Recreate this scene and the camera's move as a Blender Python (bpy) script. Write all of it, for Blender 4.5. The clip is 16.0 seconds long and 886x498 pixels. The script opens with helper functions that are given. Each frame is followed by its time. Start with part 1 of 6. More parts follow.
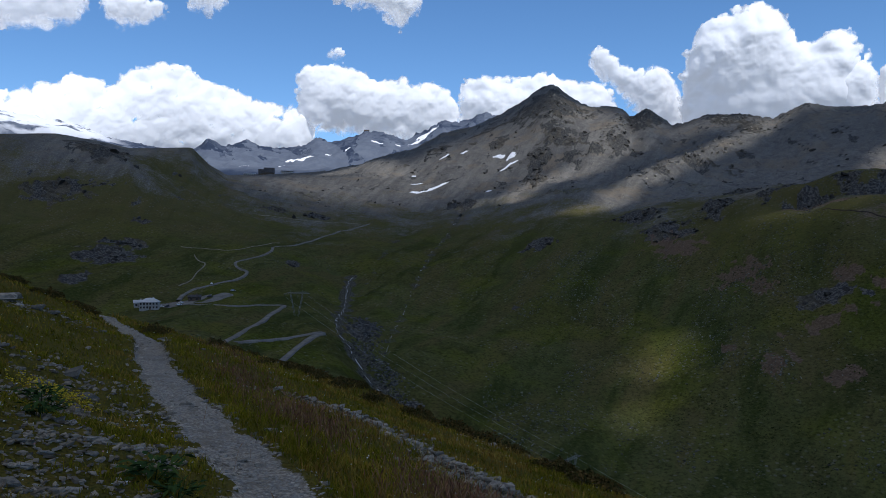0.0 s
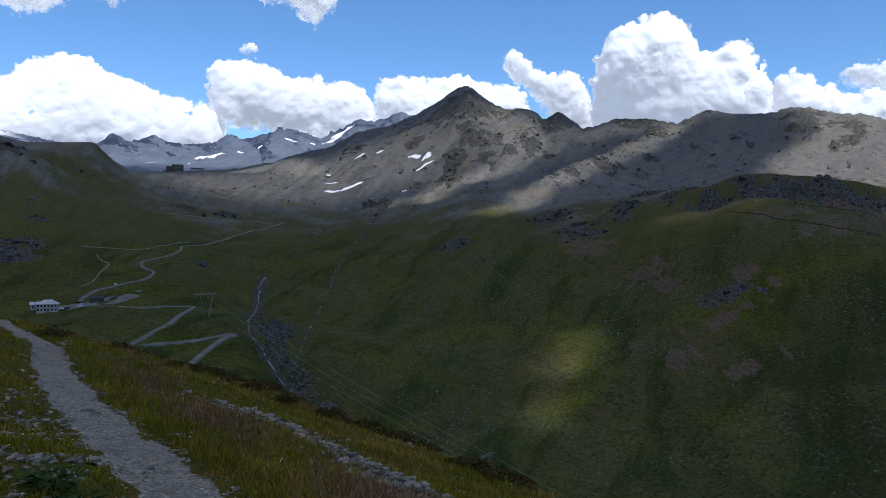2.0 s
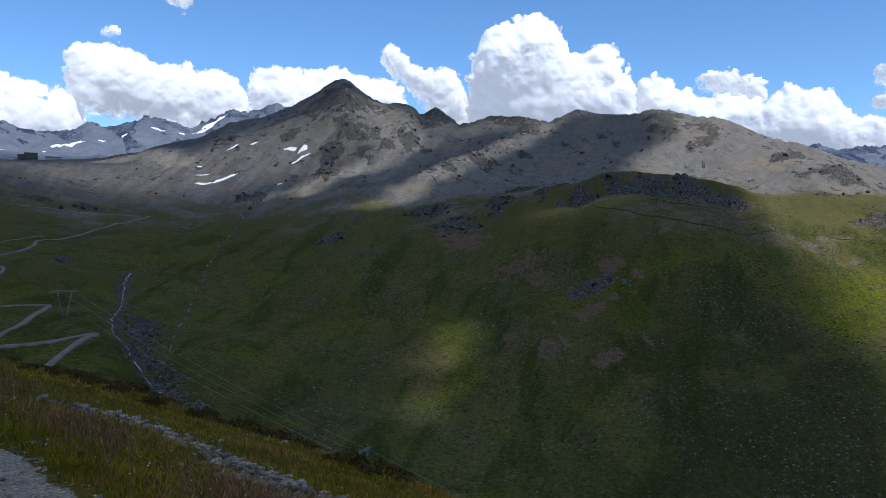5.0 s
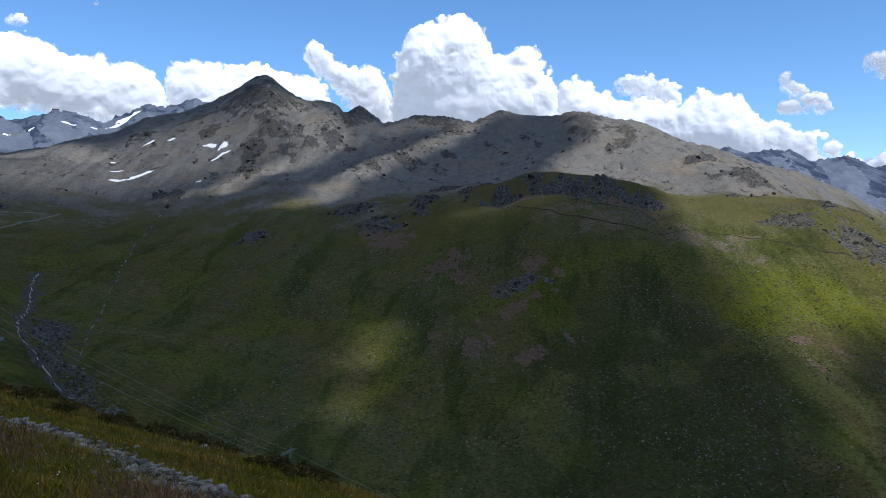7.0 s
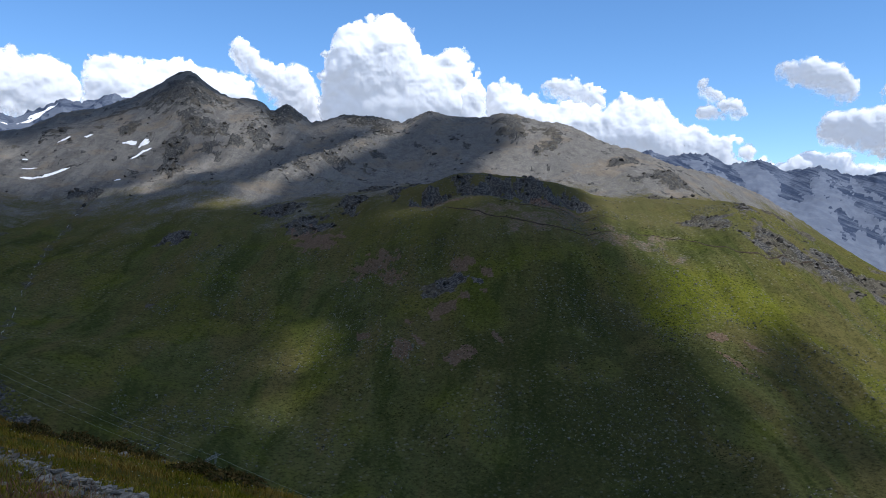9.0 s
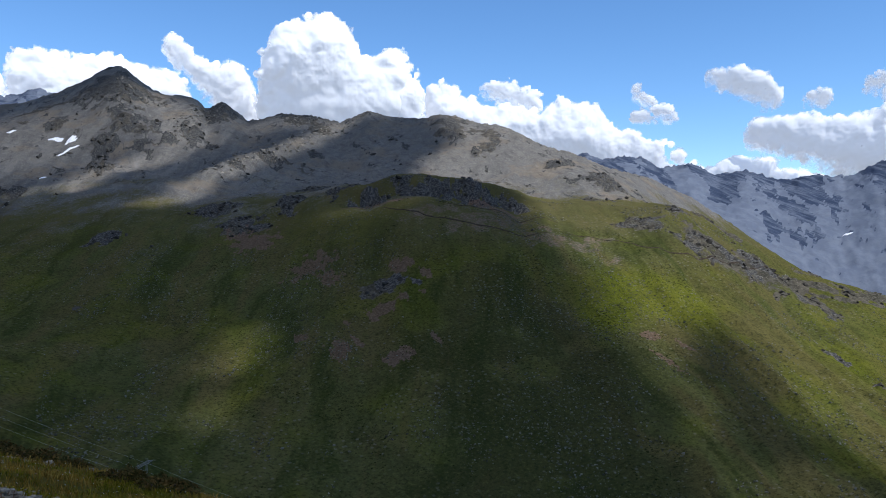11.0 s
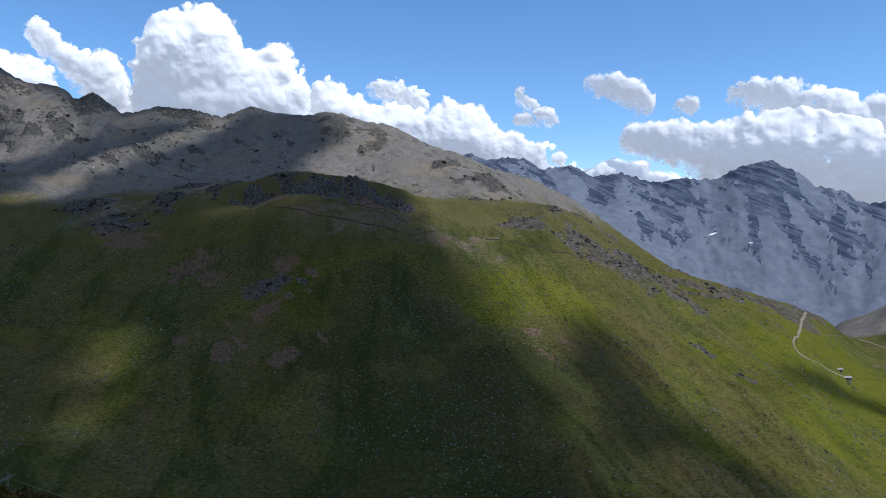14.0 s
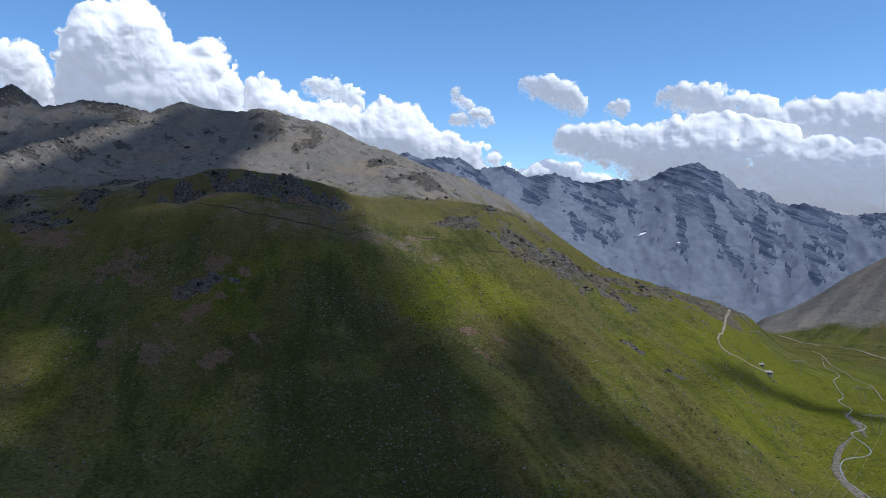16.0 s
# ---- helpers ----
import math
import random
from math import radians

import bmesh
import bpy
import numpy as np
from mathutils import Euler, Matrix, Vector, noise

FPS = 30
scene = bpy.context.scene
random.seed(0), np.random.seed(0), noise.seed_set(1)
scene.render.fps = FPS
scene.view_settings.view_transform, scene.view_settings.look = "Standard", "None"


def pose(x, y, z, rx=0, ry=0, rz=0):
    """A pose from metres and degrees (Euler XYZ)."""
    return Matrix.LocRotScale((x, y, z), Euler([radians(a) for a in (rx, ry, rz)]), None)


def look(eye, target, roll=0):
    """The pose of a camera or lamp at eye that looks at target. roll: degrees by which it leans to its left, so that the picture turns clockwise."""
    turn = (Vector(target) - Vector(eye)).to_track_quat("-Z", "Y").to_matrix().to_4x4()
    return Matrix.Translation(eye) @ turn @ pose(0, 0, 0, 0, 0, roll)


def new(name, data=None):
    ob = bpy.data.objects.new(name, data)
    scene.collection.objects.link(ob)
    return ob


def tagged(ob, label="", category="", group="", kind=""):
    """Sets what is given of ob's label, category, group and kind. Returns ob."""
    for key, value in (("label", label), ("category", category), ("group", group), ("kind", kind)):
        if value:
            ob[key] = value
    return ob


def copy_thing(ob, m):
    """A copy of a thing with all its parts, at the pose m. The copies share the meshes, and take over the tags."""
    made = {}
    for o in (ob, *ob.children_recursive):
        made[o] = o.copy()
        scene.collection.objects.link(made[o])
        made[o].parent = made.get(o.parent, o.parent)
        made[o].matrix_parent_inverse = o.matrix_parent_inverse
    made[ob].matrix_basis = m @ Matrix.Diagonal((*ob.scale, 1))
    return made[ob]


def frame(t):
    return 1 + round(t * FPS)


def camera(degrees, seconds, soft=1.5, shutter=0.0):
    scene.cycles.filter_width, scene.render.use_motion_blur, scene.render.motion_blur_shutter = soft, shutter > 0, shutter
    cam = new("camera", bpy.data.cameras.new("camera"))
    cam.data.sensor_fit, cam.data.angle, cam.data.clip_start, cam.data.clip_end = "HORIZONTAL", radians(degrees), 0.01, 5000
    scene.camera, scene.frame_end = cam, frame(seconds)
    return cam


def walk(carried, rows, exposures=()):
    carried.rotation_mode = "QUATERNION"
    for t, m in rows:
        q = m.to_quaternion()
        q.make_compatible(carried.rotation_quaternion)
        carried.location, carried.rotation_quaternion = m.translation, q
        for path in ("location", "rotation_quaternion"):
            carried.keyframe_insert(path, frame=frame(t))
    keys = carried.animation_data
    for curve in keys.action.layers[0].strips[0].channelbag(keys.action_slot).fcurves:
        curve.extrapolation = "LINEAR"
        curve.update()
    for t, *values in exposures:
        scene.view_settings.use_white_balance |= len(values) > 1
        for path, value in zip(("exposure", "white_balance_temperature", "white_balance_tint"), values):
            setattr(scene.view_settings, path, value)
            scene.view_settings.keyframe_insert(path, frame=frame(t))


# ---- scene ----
# ---------------------------------------------------------------- camera
EYE = (0.0, 0.0, 1.6)
cam = camera(60.5, 16.0, soft=0.5)
# seconds, turn to the right, tilt, lean
TURNS = [(0.0,-0.00,0.33,-0.03),(0.5,-1.66,0.36,-0.03),(1.0,-3.24,0.36,-0.04),(1.5,-4.77,0.36,-0.08),(2.0,-6.37,0.32,-0.08),(2.5,-7.96,0.27,-0.07),(3.0,-9.81,0.21,-0.03),(3.5,-11.15,0.14,-0.02),(4.0,-12.60,0.04,-0.02),
         (6.5,-19.86,-0.18,0.05),(7.0,-21.26,-0.18,0.04),(7.5,-22.66,-0.18,0.04),(8.0,-24.03,-0.15,0.08),(8.5,-25.45,-0.14,0.09),(9.0,-26.60,-0.15,0.07),
         (11.5,-32.44,-0.08,0.04),(12.0,-33.64,-0.07,0.04),(12.5,-34.77,-0.04,0.00),(13.0,-36.50,-0.03,0.02),(13.5,-38.26,-0.10,0.02),(14.0,-39.73,-0.17,0.01),(14.5,-41.05,-0.21,-0.01),(15.0,-42.26,-0.23,-0.03),(15.5,-43.53,-0.25,-0.05),(16.0,-44.57,-0.23,-0.08)]
walk(cam, [(t, pose(*EYE, 90 + tilt, lean, turn)) for t, turn, tilt, lean in TURNS], exposures=[(0.0, -0.14, 6550, 10), (0.7, 0.04, 6550, 10), (4.0, 0.18, 6550, 10), (7.0, 0.24, 6550, 10), (9.0, 0.26, 6550, 10), (12.5, 0.2, 6550, 10), (16.0, 0.09, 6550, 10)])

# ---------------------------------------------------------------- sun and sky
SUN_AZ, SUN_EL = 160.0, 56.0
TO_SUN = Vector((math.sin(radians(SUN_AZ)) * math.cos(radians(SUN_EL)), math.cos(radians(SUN_AZ)) * math.cos(radians(SUN_EL)), math.sin(radians(SUN_EL))))
sun_data = bpy.data.lights.new("sun", "SUN")
sun_data.energy, sun_data.angle, sun_data.color = 3.95, radians(0.55), (1.0, 0.985, 0.97)
sun = new("sun", sun_data)
sun.matrix_world = look(TO_SUN * 3000, (0, 0, 0))

world = bpy.data.worlds.new("sky")
world.use_nodes = True
scene.world = world
wn = world.node_tree
sky = wn.nodes.new("ShaderNodeTexSky")
sky.sky_type, sky.sun_disc = "NISHITA", False
sky.sun_elevation, sky.sun_rotation = radians(SUN_EL), radians(SUN_AZ)
sky.altitude, sky.air_density, sky.dust_density, sky.ozone_density = 2300, 1.0, 0.0, 4.0
wn.nodes["Background"].inputs["Strength"].default_value = 0.17
tone = wn.nodes.new("ShaderNodeHueSaturation")
tone.inputs["Saturation"].default_value = 1.15
wn.links.new(sky.outputs[0], tone.inputs["Color"])
wn.links.new(tone.outputs[0], wn.nodes["Background"].inputs["Color"])

# ---------------------------------------------------------------- small library
def hash2(ix, iy, seed):
    h = ix * 374761393
    h += iy * 668265263 + seed * 974634777
    h &= 0xFFFFFFFF
    h ^= h >> 13
    h *= 1274126177
    h &= 0xFFFFFFFF
    h ^= h >> 16
    return h


GRAD_X, GRAD_Y = np.cos(np.arange(4096) * (2 * np.pi / 4096)), np.sin(np.arange(4096) * (2 * np.pi / 4096))


def perlin(x, y, seed=0):
    """Gradient noise of two coordinates, about -1 to 1."""
    x0, y0 = np.floor(x), np.floor(y)
    fx, fy = x - x0, y - y0
    ix, iy = x0.astype(np.int64), y0.astype(np.int64)
    sx, sy = fx * fx * fx * (fx * (fx * 6 - 15) + 10), fy * fy * fy * (fy * (fy * 6 - 15) + 10)
    corner = []
    for dx, dy in ((0, 0), (1, 0), (0, 1), (1, 1)):
        a = hash2(ix + dx, iy + dy, seed) >> 20
        corner.append(GRAD_X[a] * (fx - dx) + GRAD_Y[a] * (fy - dy))
    top = corner[0] + sx * (corner[1] - corner[0])
    low = corner[2] + sx * (corner[3] - corner[2])
    return (top + sy * (low - top)) * 1.5


def fbm(x, y, size, octaves=5, seed=0, gain=0.5):
    x, y = np.asarray(x, float), np.asarray(y, float)
    total, amp = np.zeros_like(x), 1.0
    for k in range(octaves):
        total += amp * perlin(x / size + 17.3 * k, y / size - 9.1 * k, seed + k)
        amp, size = amp * gain, size / 2.03
    return total


def ridged(x, y, size, octaves=5, seed=0, gain=0.5):
    """Sharp-crested noise, 0 to about 1."""
    total, amp, norm = np.zeros_like(x), 1.0, 0.0
    for k in range(octaves):
        total += amp * (1 - np.minimum(np.abs(perlin(x / size + 5.7 * k, y / size + 3.3 * k, seed + k)) * 1.6, 1))
        norm, amp, size = norm + amp, amp * gain, size / 2.07
    return total / norm


def step(a, b, x):
    k = np.clip((x - a) / (b - a), 0, 1)
    return k * k * (3 - 2 * k)


def soft(x, w):
    """max(x, 0) with a rounded corner of width w."""
    return np.where(x > 30 * w, x, w * np.logaddexp(0, np.clip(x / w, -60, 60)))


def spot(az, dist, up=0.0):
    """A place by its bearing in degrees to the right of north and its distance."""
    return dist * np.sin(np.radians(az)), dist * np.cos(np.radians(az)), up


# ---------------------------------------------------------------- the lie of the land
# Lines of the relief, valley to skyline: bearing, distance, slope of sight (degrees above level from the viewpoint)
STREAM = [(-40,460,-5.2),(-31,450,-5.3),(-22,430,-6.2),(-14,410,-7.9),(-8,520,-6.2),(-6,500,-8.6),(-4,470,-10.6),(-1.9,445,-11.5),(6,430,-15.0),(13.5,430,-17.0),(30,400,-20),(45,400,-20.2),(55,400,-20),(62,400,-19.6),(66,430,-19.2),(68.5,490,-18),(70.5,600,-15.4),(72.5,640,-14.8),(80,700,-13.6),(95,900,-11)]
MIDDLE = [(-40,700,-2),(-31,700,-2.2),(-21,600,-3.6),(-14,640,-3.2),(-7,820,-2.4),(-2,720,-4.6),(6,660,-6.4),(14,610,-8.6),(22,590,-8.6),(30,570,-8.8),(45,570,-9.2),(55,585,-9.8),(62,640,-10.2),(66,680,-11.2),(68.5,760,-11.8),(70.5,900,-10.6),(72.5,1000,-9.7),(80,1100,-9),(95,1200,-8)]
BENCH = [(-40,1000,3),(-31,1000,2.2),(-22,950,1.6),(-14,1000,1.4),(-8,1150,1.8),(-2,1150,1.6),(4,1150,2.5),(8,1100,3.1),(14,1050,2.9),(18,1015,3.2),(21.1,990,3.7),(23.4,972,4.45),(25.6,962,4.6),(26.7,957,5.1),(27.7,955,5.45),(29.4,950,5.55),(31.4,946,5.35),(33,942,5.05),(35.1,942,4.7),(36.8,946,4.05),(37.8,950,3.6),(39.8,957,3.1),(42,965,3.05),(45.2,980,3.0),(48.4,1010,2.75),(49.6,1025,2.1),(51.2,1040,1.3),(54.1,1062,-0.25),(55.5,1080,-1.2),(57.5,1100,-2.0),(61.4,1150,-3.2),(65.1,1250,-4.4),(66.5,1330,-4.85),(67.6,1380,-6.0),(69,1420,-6.9),(72,1450,-7.0),(80,1500,-6.5),(95,1500,-6)]
FOOT = [(-40,1150,5),(-31,1150,4.8),(-22,1150,4.5),(-16,1300,4.6),(-8,1500,4.5),(-2,1450,4.4),(4,1400,4.9),(8,1400,5.5),(14,1350,5.1),(19,1300,4.7),(23,1270,4.4),(26,1250,4.5),(29,1235,4.9),(32,1230,4.7),(36,1210,3.9),(38,1200,3.55),(43,1200,3.7),(47,1230,2.6),(50,1300,0.6),(55,1400,-2.5),(61,1500,-5),(66,1650,-6.4),(72,1700,-6.6),(80,1700,-5.8),(95,1700,-5)]
CREST = [(-40,1350,8.4),(-30.3,1350,7.71),(-27,1350,7.99),(-25.3,1350,7.85),(-22.4,1400,7.26),(-18.3,1450,7.53),(-17.1,1450,6.5),(-15.9,1550,5.59),(-13,1750,5.63),(-9,1900,6),(-6.5,2000,6.51),(-4.9,2050,7.05),(-2.1,2100,7.68),(-0.3,2150,8.65),(2,2150,9.16),(4.4,2140,10.11),(6.2,2115,11.14),(7.3,2090,11.94),(8.1,2080,12.17),(8.7,2070,11.95),(9.4,2055,11.34),(10.2,2045,10.78),(11.1,2030,10.47),(12.1,2010,10.52),(12.9,1990,10.47),(13.6,1975,10.01),(13.95,1965,9.6),(14.4,1958,9.9),(15,1950,10.26),(15.6,1937,9.92),(16.3,1925,9.42),(16.8,1918,8.98),(17.7,1910,9.16),(19.1,1898,9.56),(21.3,1862,9.52),(22.5,1840,9.35),(23.5,1830,9.11),(24.7,1812,9.57)]
CREST2 = [(25.6,1800,10),(27,1780,9.58),(28.8,1745,9.48),(30.3,1728,9.57),(30.9,1720,9.9),(32,1700,9.76),(33.7,1665,9.18),(35.5,1640,8.98),(37.2,1610,8.31),(38.8,1580,7.5),(41.4,1540,6.7),(43,1540,6.06),(44.6,1700,5.37),(46.3,1850,4.96),(49.3,2000,3.46),(51.4,2050,2.06),(53.9,2100,0.19),(56.3,2150,-1.4),(60,2200,-4),(64,2200,-6),(66.5,2100,-5.8),(67.4,2050,-5.16),(69.2,2050,-4.32),(70.9,2050,-3.26),(72.6,2050,-2),(74.8,2050,-0.68),(80,2050,2),(95,2000,4)]
DIP = [(-40,2300,5),(-18,2300,5.2),(-10,2450,5.9),(-4,2500,6.0),(0,2500,7.0),(10,2700,7.0),(25,2400,6.0),(38,2300,4.5),(44,2400,2.5),(52,2600,0),(60,2700,-4.5),(67,2700,-6.0),(72,2700,-5),(80,2700,-3),(95,2700,0)]
FAR = [(-40,4400,9.2),(-30.3,4400,8.9),(-28.3,4400,8.7),(-26.3,4400,8.48),(-23.9,4300,7.7),(-20,4100,7),(-18,4000,7.21),(-17.2,4000,8.02),(-16.1,4000,7.39),(-14.4,4000,7.94),(-13.5,4000,7.44),(-12.2,3900,7.37),(-10.4,3800,7.62),(-9.4,3700,8.32),(-8.5,3500,8.11),(-6.9,3400,8.5),(-5.7,3300,9.09),(-4.6,3300,8.89),(-2.9,3300,8.34),(-0.1,3300,9.71),(1.6,3300,9.67),(3.1,3300,10.44),(4.1,3300,10.3),(6,3300,9.5),(14,3400,8),(30,3600,7),(40,3900,6.4)]
FAR2 = [(41.7,4000,6.81),(42.9,4000,6.28),(44.2,4000,6.48),(45.9,4000,6.43),(47.2,4000,5.66),(49.3,4000,5.93),(51,4000,5.06),(53,4000,5.33),(55.1,4000,4.59),(57.1,4000,4.81),(59.1,4000,4.66),(61,4000,5.52),(62.9,4000,5.88),(64.4,4000,5.34),(65.8,4000,4.13),(67.9,4000,3.51),(68.6,4000,2.73),(69.6,4000,2.96),(71.3,4050,2.47),(72.5,4100,2),(74.8,4200,2.2),(80,4300,3),(95,4300,5)]
# ribs that stand out of the slopes: bearing and distance along each, then height and half width
RIBS = [([(25.6,1790),(22,1620),(18.5,1460),(15,1310),(11.5,1200)],34,55),([(14.9,1940),(14.3,1800),(13.3,1690),(12,1560),(10.5,1470)],42,45),([(8.3,2060),(7.6,1900),(8.4,1720),(9.2,1560)],36,55),([(5.5,2110),(3.6,1930),(2.2,1740),(1.0,1600)],20,70),([(11.5,2010),(10.6,1850),(10.3,1700)],26,40),([(31,1710),(31.8,1580),(33.5,1460)],22,50),([(38.8,1580),(40.5,1430),(42.5,1330),(46.5,1230)],20,45),([(21.4,1850),(20.6,1700),(19.8,1600)],18,40),([(-25,1340),(-23,1200),(-21.5,1080)],26,60)]
LINES = [(STREAM, 1.2), (MIDDLE, 1.6), (BENCH, 0.45), (FOOT, 1.4), (CREST + CREST2, 0.1), (DIP, 1.5), (FAR + FAR2, 0.16)]
AZ_TABLE = np.arange(-60, 110, 0.1)


def line_tables():
    tables = []
    for line, blur in LINES:
        a = np.array(line, float)
        r = np.interp(AZ_TABLE, a[:, 0], a[:, 1])
        z = EYE[2] + r * np.tan(np.radians(np.interp(AZ_TABLE, a[:, 0], a[:, 2])))
        k = np.exp(-0.5 * (np.arange(-40, 41) * 0.1 / blur) ** 2)
        k /= k.sum()
        wide = np.exp(-0.5 * (np.arange(-40, 41) * 0.1 / max(blur, 1.2)) ** 2)
        wide /= wide.sum()
        tables.append((np.convolve(np.pad(r, 40, "edge"), wide, "valid"), np.convolve(np.pad(z, 40, "edge"), k, "valid")))
    return tables


TABLES = line_tables()


def far_relief(az, r):
    """Height of the valley and the mountains, without the small forms."""
    az = np.clip((az + 130) % 360 - 130, -59, 109)
    rk = [np.zeros_like(r)]
    zk = [np.interp(az, AZ_TABLE, TABLES[0][1]) - 4]
    for n, (tr, tz) in enumerate(TABLES):
        rr, zz = np.interp(az, AZ_TABLE, tr), np.interp(az, AZ_TABLE, tz)
        if n == 0:
            rk.append(rr * 0.86), zk.append(zz - 3)
        rk.append(rr), zk.append(zz)
    rk.append(np.full_like(r, 5200)), zk.append(zk[-1] - 420)
    R, Z = np.stack(rk, 1), np.stack(zk, 1)
    h = np.diff(R, axis=1)
    s = np.diff(Z, axis=1) / h
    d = np.zeros_like(Z)
    same = s[:, :-1] * s[:, 1:] > 0
    w1, w2 = 2 * h[:, 1:] + h[:, :-1], h[:, 1:] + 2 * h[:, :-1]
    with np.errstate(divide="ignore", invalid="ignore"):
        d[:, 1:-1] = np.where(same, (w1 + w2) / (w1 / s[:, :-1] + w2 / s[:, 1:]), 0)
    d[:, -1] = s[:, -1]
    i = np.clip((R <= r[:, None]).sum(1) - 1, 0, R.shape[1] - 2)
    q = np.arange(len(r))
    t = (r - R[q, i]) / h[q, i]
    a, b = Z[q, i], Z[q, i + 1]
    da, db = d[q, i] * h[q, i], d[q, i + 1] * h[q, i]
    z = a * (2 * t ** 3 - 3 * t ** 2 + 1) + da * (t ** 3 - 2 * t ** 2 + t) + b * (3 * t ** 2 - 2 * t ** 3) + db * (t ** 3 - t ** 2)
    return z, i + t


# the near hillside: u runs along the footpath, v across it to the right (downhill)
PATH_AZ = -24.0
UX, UY = math.sin(radians(PATH_AZ)), math.cos(radians(PATH_AZ))


def path_middle(u):
    return 1.35 + 0.18 * np.sin(u * 0.21 + 0.6) - 0.0011 * np.maximum(u - 22, 0) ** 2


def near_relief(x, y):
    u, v = x * UX + y * UY, x * UY - y * UX
    w = v - path_middle(np.clip(u, -40, 60))
    z = -0.42 - 0.043 * np.clip(u, -60, 400)
    z = z + 0.42 * soft(-w - 0.45, 0.25) - 0.05 * np.maximum(-w - 14, 0) - 0.352 * soft(w - 0.5, 0.25)
    z = z - 0.55 * soft(v - 20, 3.0) - 0.7 * soft(u - 70, 5.0)
    z = z + 0.9 * np.exp(-((u - 56) / 11) ** 2 - ((v + 3.5) / 4.0) ** 2)
    return z, u, v, w


def along(x, y, points, closed=False):
    """Distance of the places x, y from a line of places, and how far along it (0 to 1) the nearest spot lies."""
    best, where = np.full(x.shape, 1e9), np.zeros(x.shape)
    p = np.array(points, float)
    cum = np.concatenate([[0], np.cumsum(np.hypot(*np.diff(p, axis=0).T))])
    for k in range(len(p) - 1):
        d = p[k + 1] - p[k]
        t = np.clip(((x - p[k, 0]) * d[0] + (y - p[k, 1]) * d[1]) / (d @ d), 0, 1)
        q = np.hypot(x - p[k, 0] - t * d[0], y - p[k, 1] - t * d[1])
        near = q < best
        best[near], where[near] = q[near], (cum[k] + t[near] * (cum[k + 1] - cum[k])) / cum[-1]
    return best, where


# crags of the mountainside, then rock steps in the turf: bearing, distance, half width, half length along the slope, weight
HIGH_CRAGS = [(7.7,1800,72,110,1),(4.2,1702,25,45,0.6),(7.3,1527,34,50,0.9),(6.7,1398,23,60,0.8),(9.5,1496,22,31,1),(11.2,1513,14,18,1),(12.9,1559,20,71,1),(14.9,1760,38,90,0.9),(14.2,1513,14,36,0.9),(9.1,1619,60,81,0.5)]
HIGH_CRAGS += [(18.5,1398,25,39,0.8),(16.0,1330,16,23,0.9),(21.9,1478,18,26,0.6),(31.5,1577,34,36,0.95),(33.7,1423,10,17,1.2),(34.9,1465,28,65,0.6),(31.8,1505,34,53,0.5),(39.4,1390,16,31,1.1),(40.4,1419,13,31,1)]
HIGH_CRAGS += [(43.3,1354,36,90,0.7),(28.3,1505,18,29,0.5),(-0.5,1760,38,58,0.5),(20.5,1780,70,60,0.6),(1.3,1307,31,40,0.9),(-24,1250,40,60,0.5)]
TURF_CRAGS = [(7.2,954,21,20,1),(17.6,927,15,16,1),(14.6,1021,32,34,0.8),(16.3,943,28,32,0.6),(19.9,983,18,36,1),(23.6,966,20,14,1),(21.8,1100,37,80,0.45),(48.4,946,12,40,1),(45.6,874,29,33,0.5),(52.0,861,31,13,0.9)]
TURF_CRAGS += [(49.8,854,32,40,0.5),(54.0,876,33,50,0.55),(57.2,860,26,40,0.5),(42.2,1100,25,70,0.4),(26.4,690,36,14,0.55),(-23.7,849,28,40,1),(-12.4,1205,24,16,0.6),(58.8,730,14,8,0.8),(61.5,690,10,6,0.7)]
TURF_CRAGS += [(-21.7,986,13,14,0.7),(-11.1,861,8,20,0.9),(-25.9,718,13,30,0.7),(-9.5,1214,27,18,0.6),(-27,1109,49,46,0.5),(-22.2,897,13,24,0.8),(-6.1,620,12,30,0.8),(-2.1,476,8,10,1)]
FIELDS = [[(*spot(a, d)[:2], math.sin(radians(a)), math.cos(radians(a)), w, l, k) for a, d, w, l, k in rows] for rows in (HIGH_CRAGS, TURF_CRAGS)]
RIB_LINES = [([spot(a, d)[:2] for a, d in pts], h, w) for pts, h, w in RIBS]
# the beck that falls down the valley, and two dry gullies on the far slope
BECK = [spot(a, d)[:2] for a, d in ((-6.9, 900), (-7.3, 795), (-7.4, 724), (-7.9, 622), (-7.8, 572), (-6.9, 551), (-6.4, 521), (-5.7, 505), (-4.9, 490), (-3.2, 470), (1, 436), (6, 430), (13.5, 428), (30, 402), (50, 400), (62, 402), (68, 470), (71.5, 600))]
GULLIES = [[spot(a, d)[:2] for a, d in ((1.5, 1260), (0.3, 1120), (-1.2, 980), (-2.0, 860), (-3.0, 740), (-4.6, 560))], [spot(a, d)[:2] for a, d in ((-2.6, 1180), (-4.2, 1040), (-5.0, 940), (-6.4, 800))]]
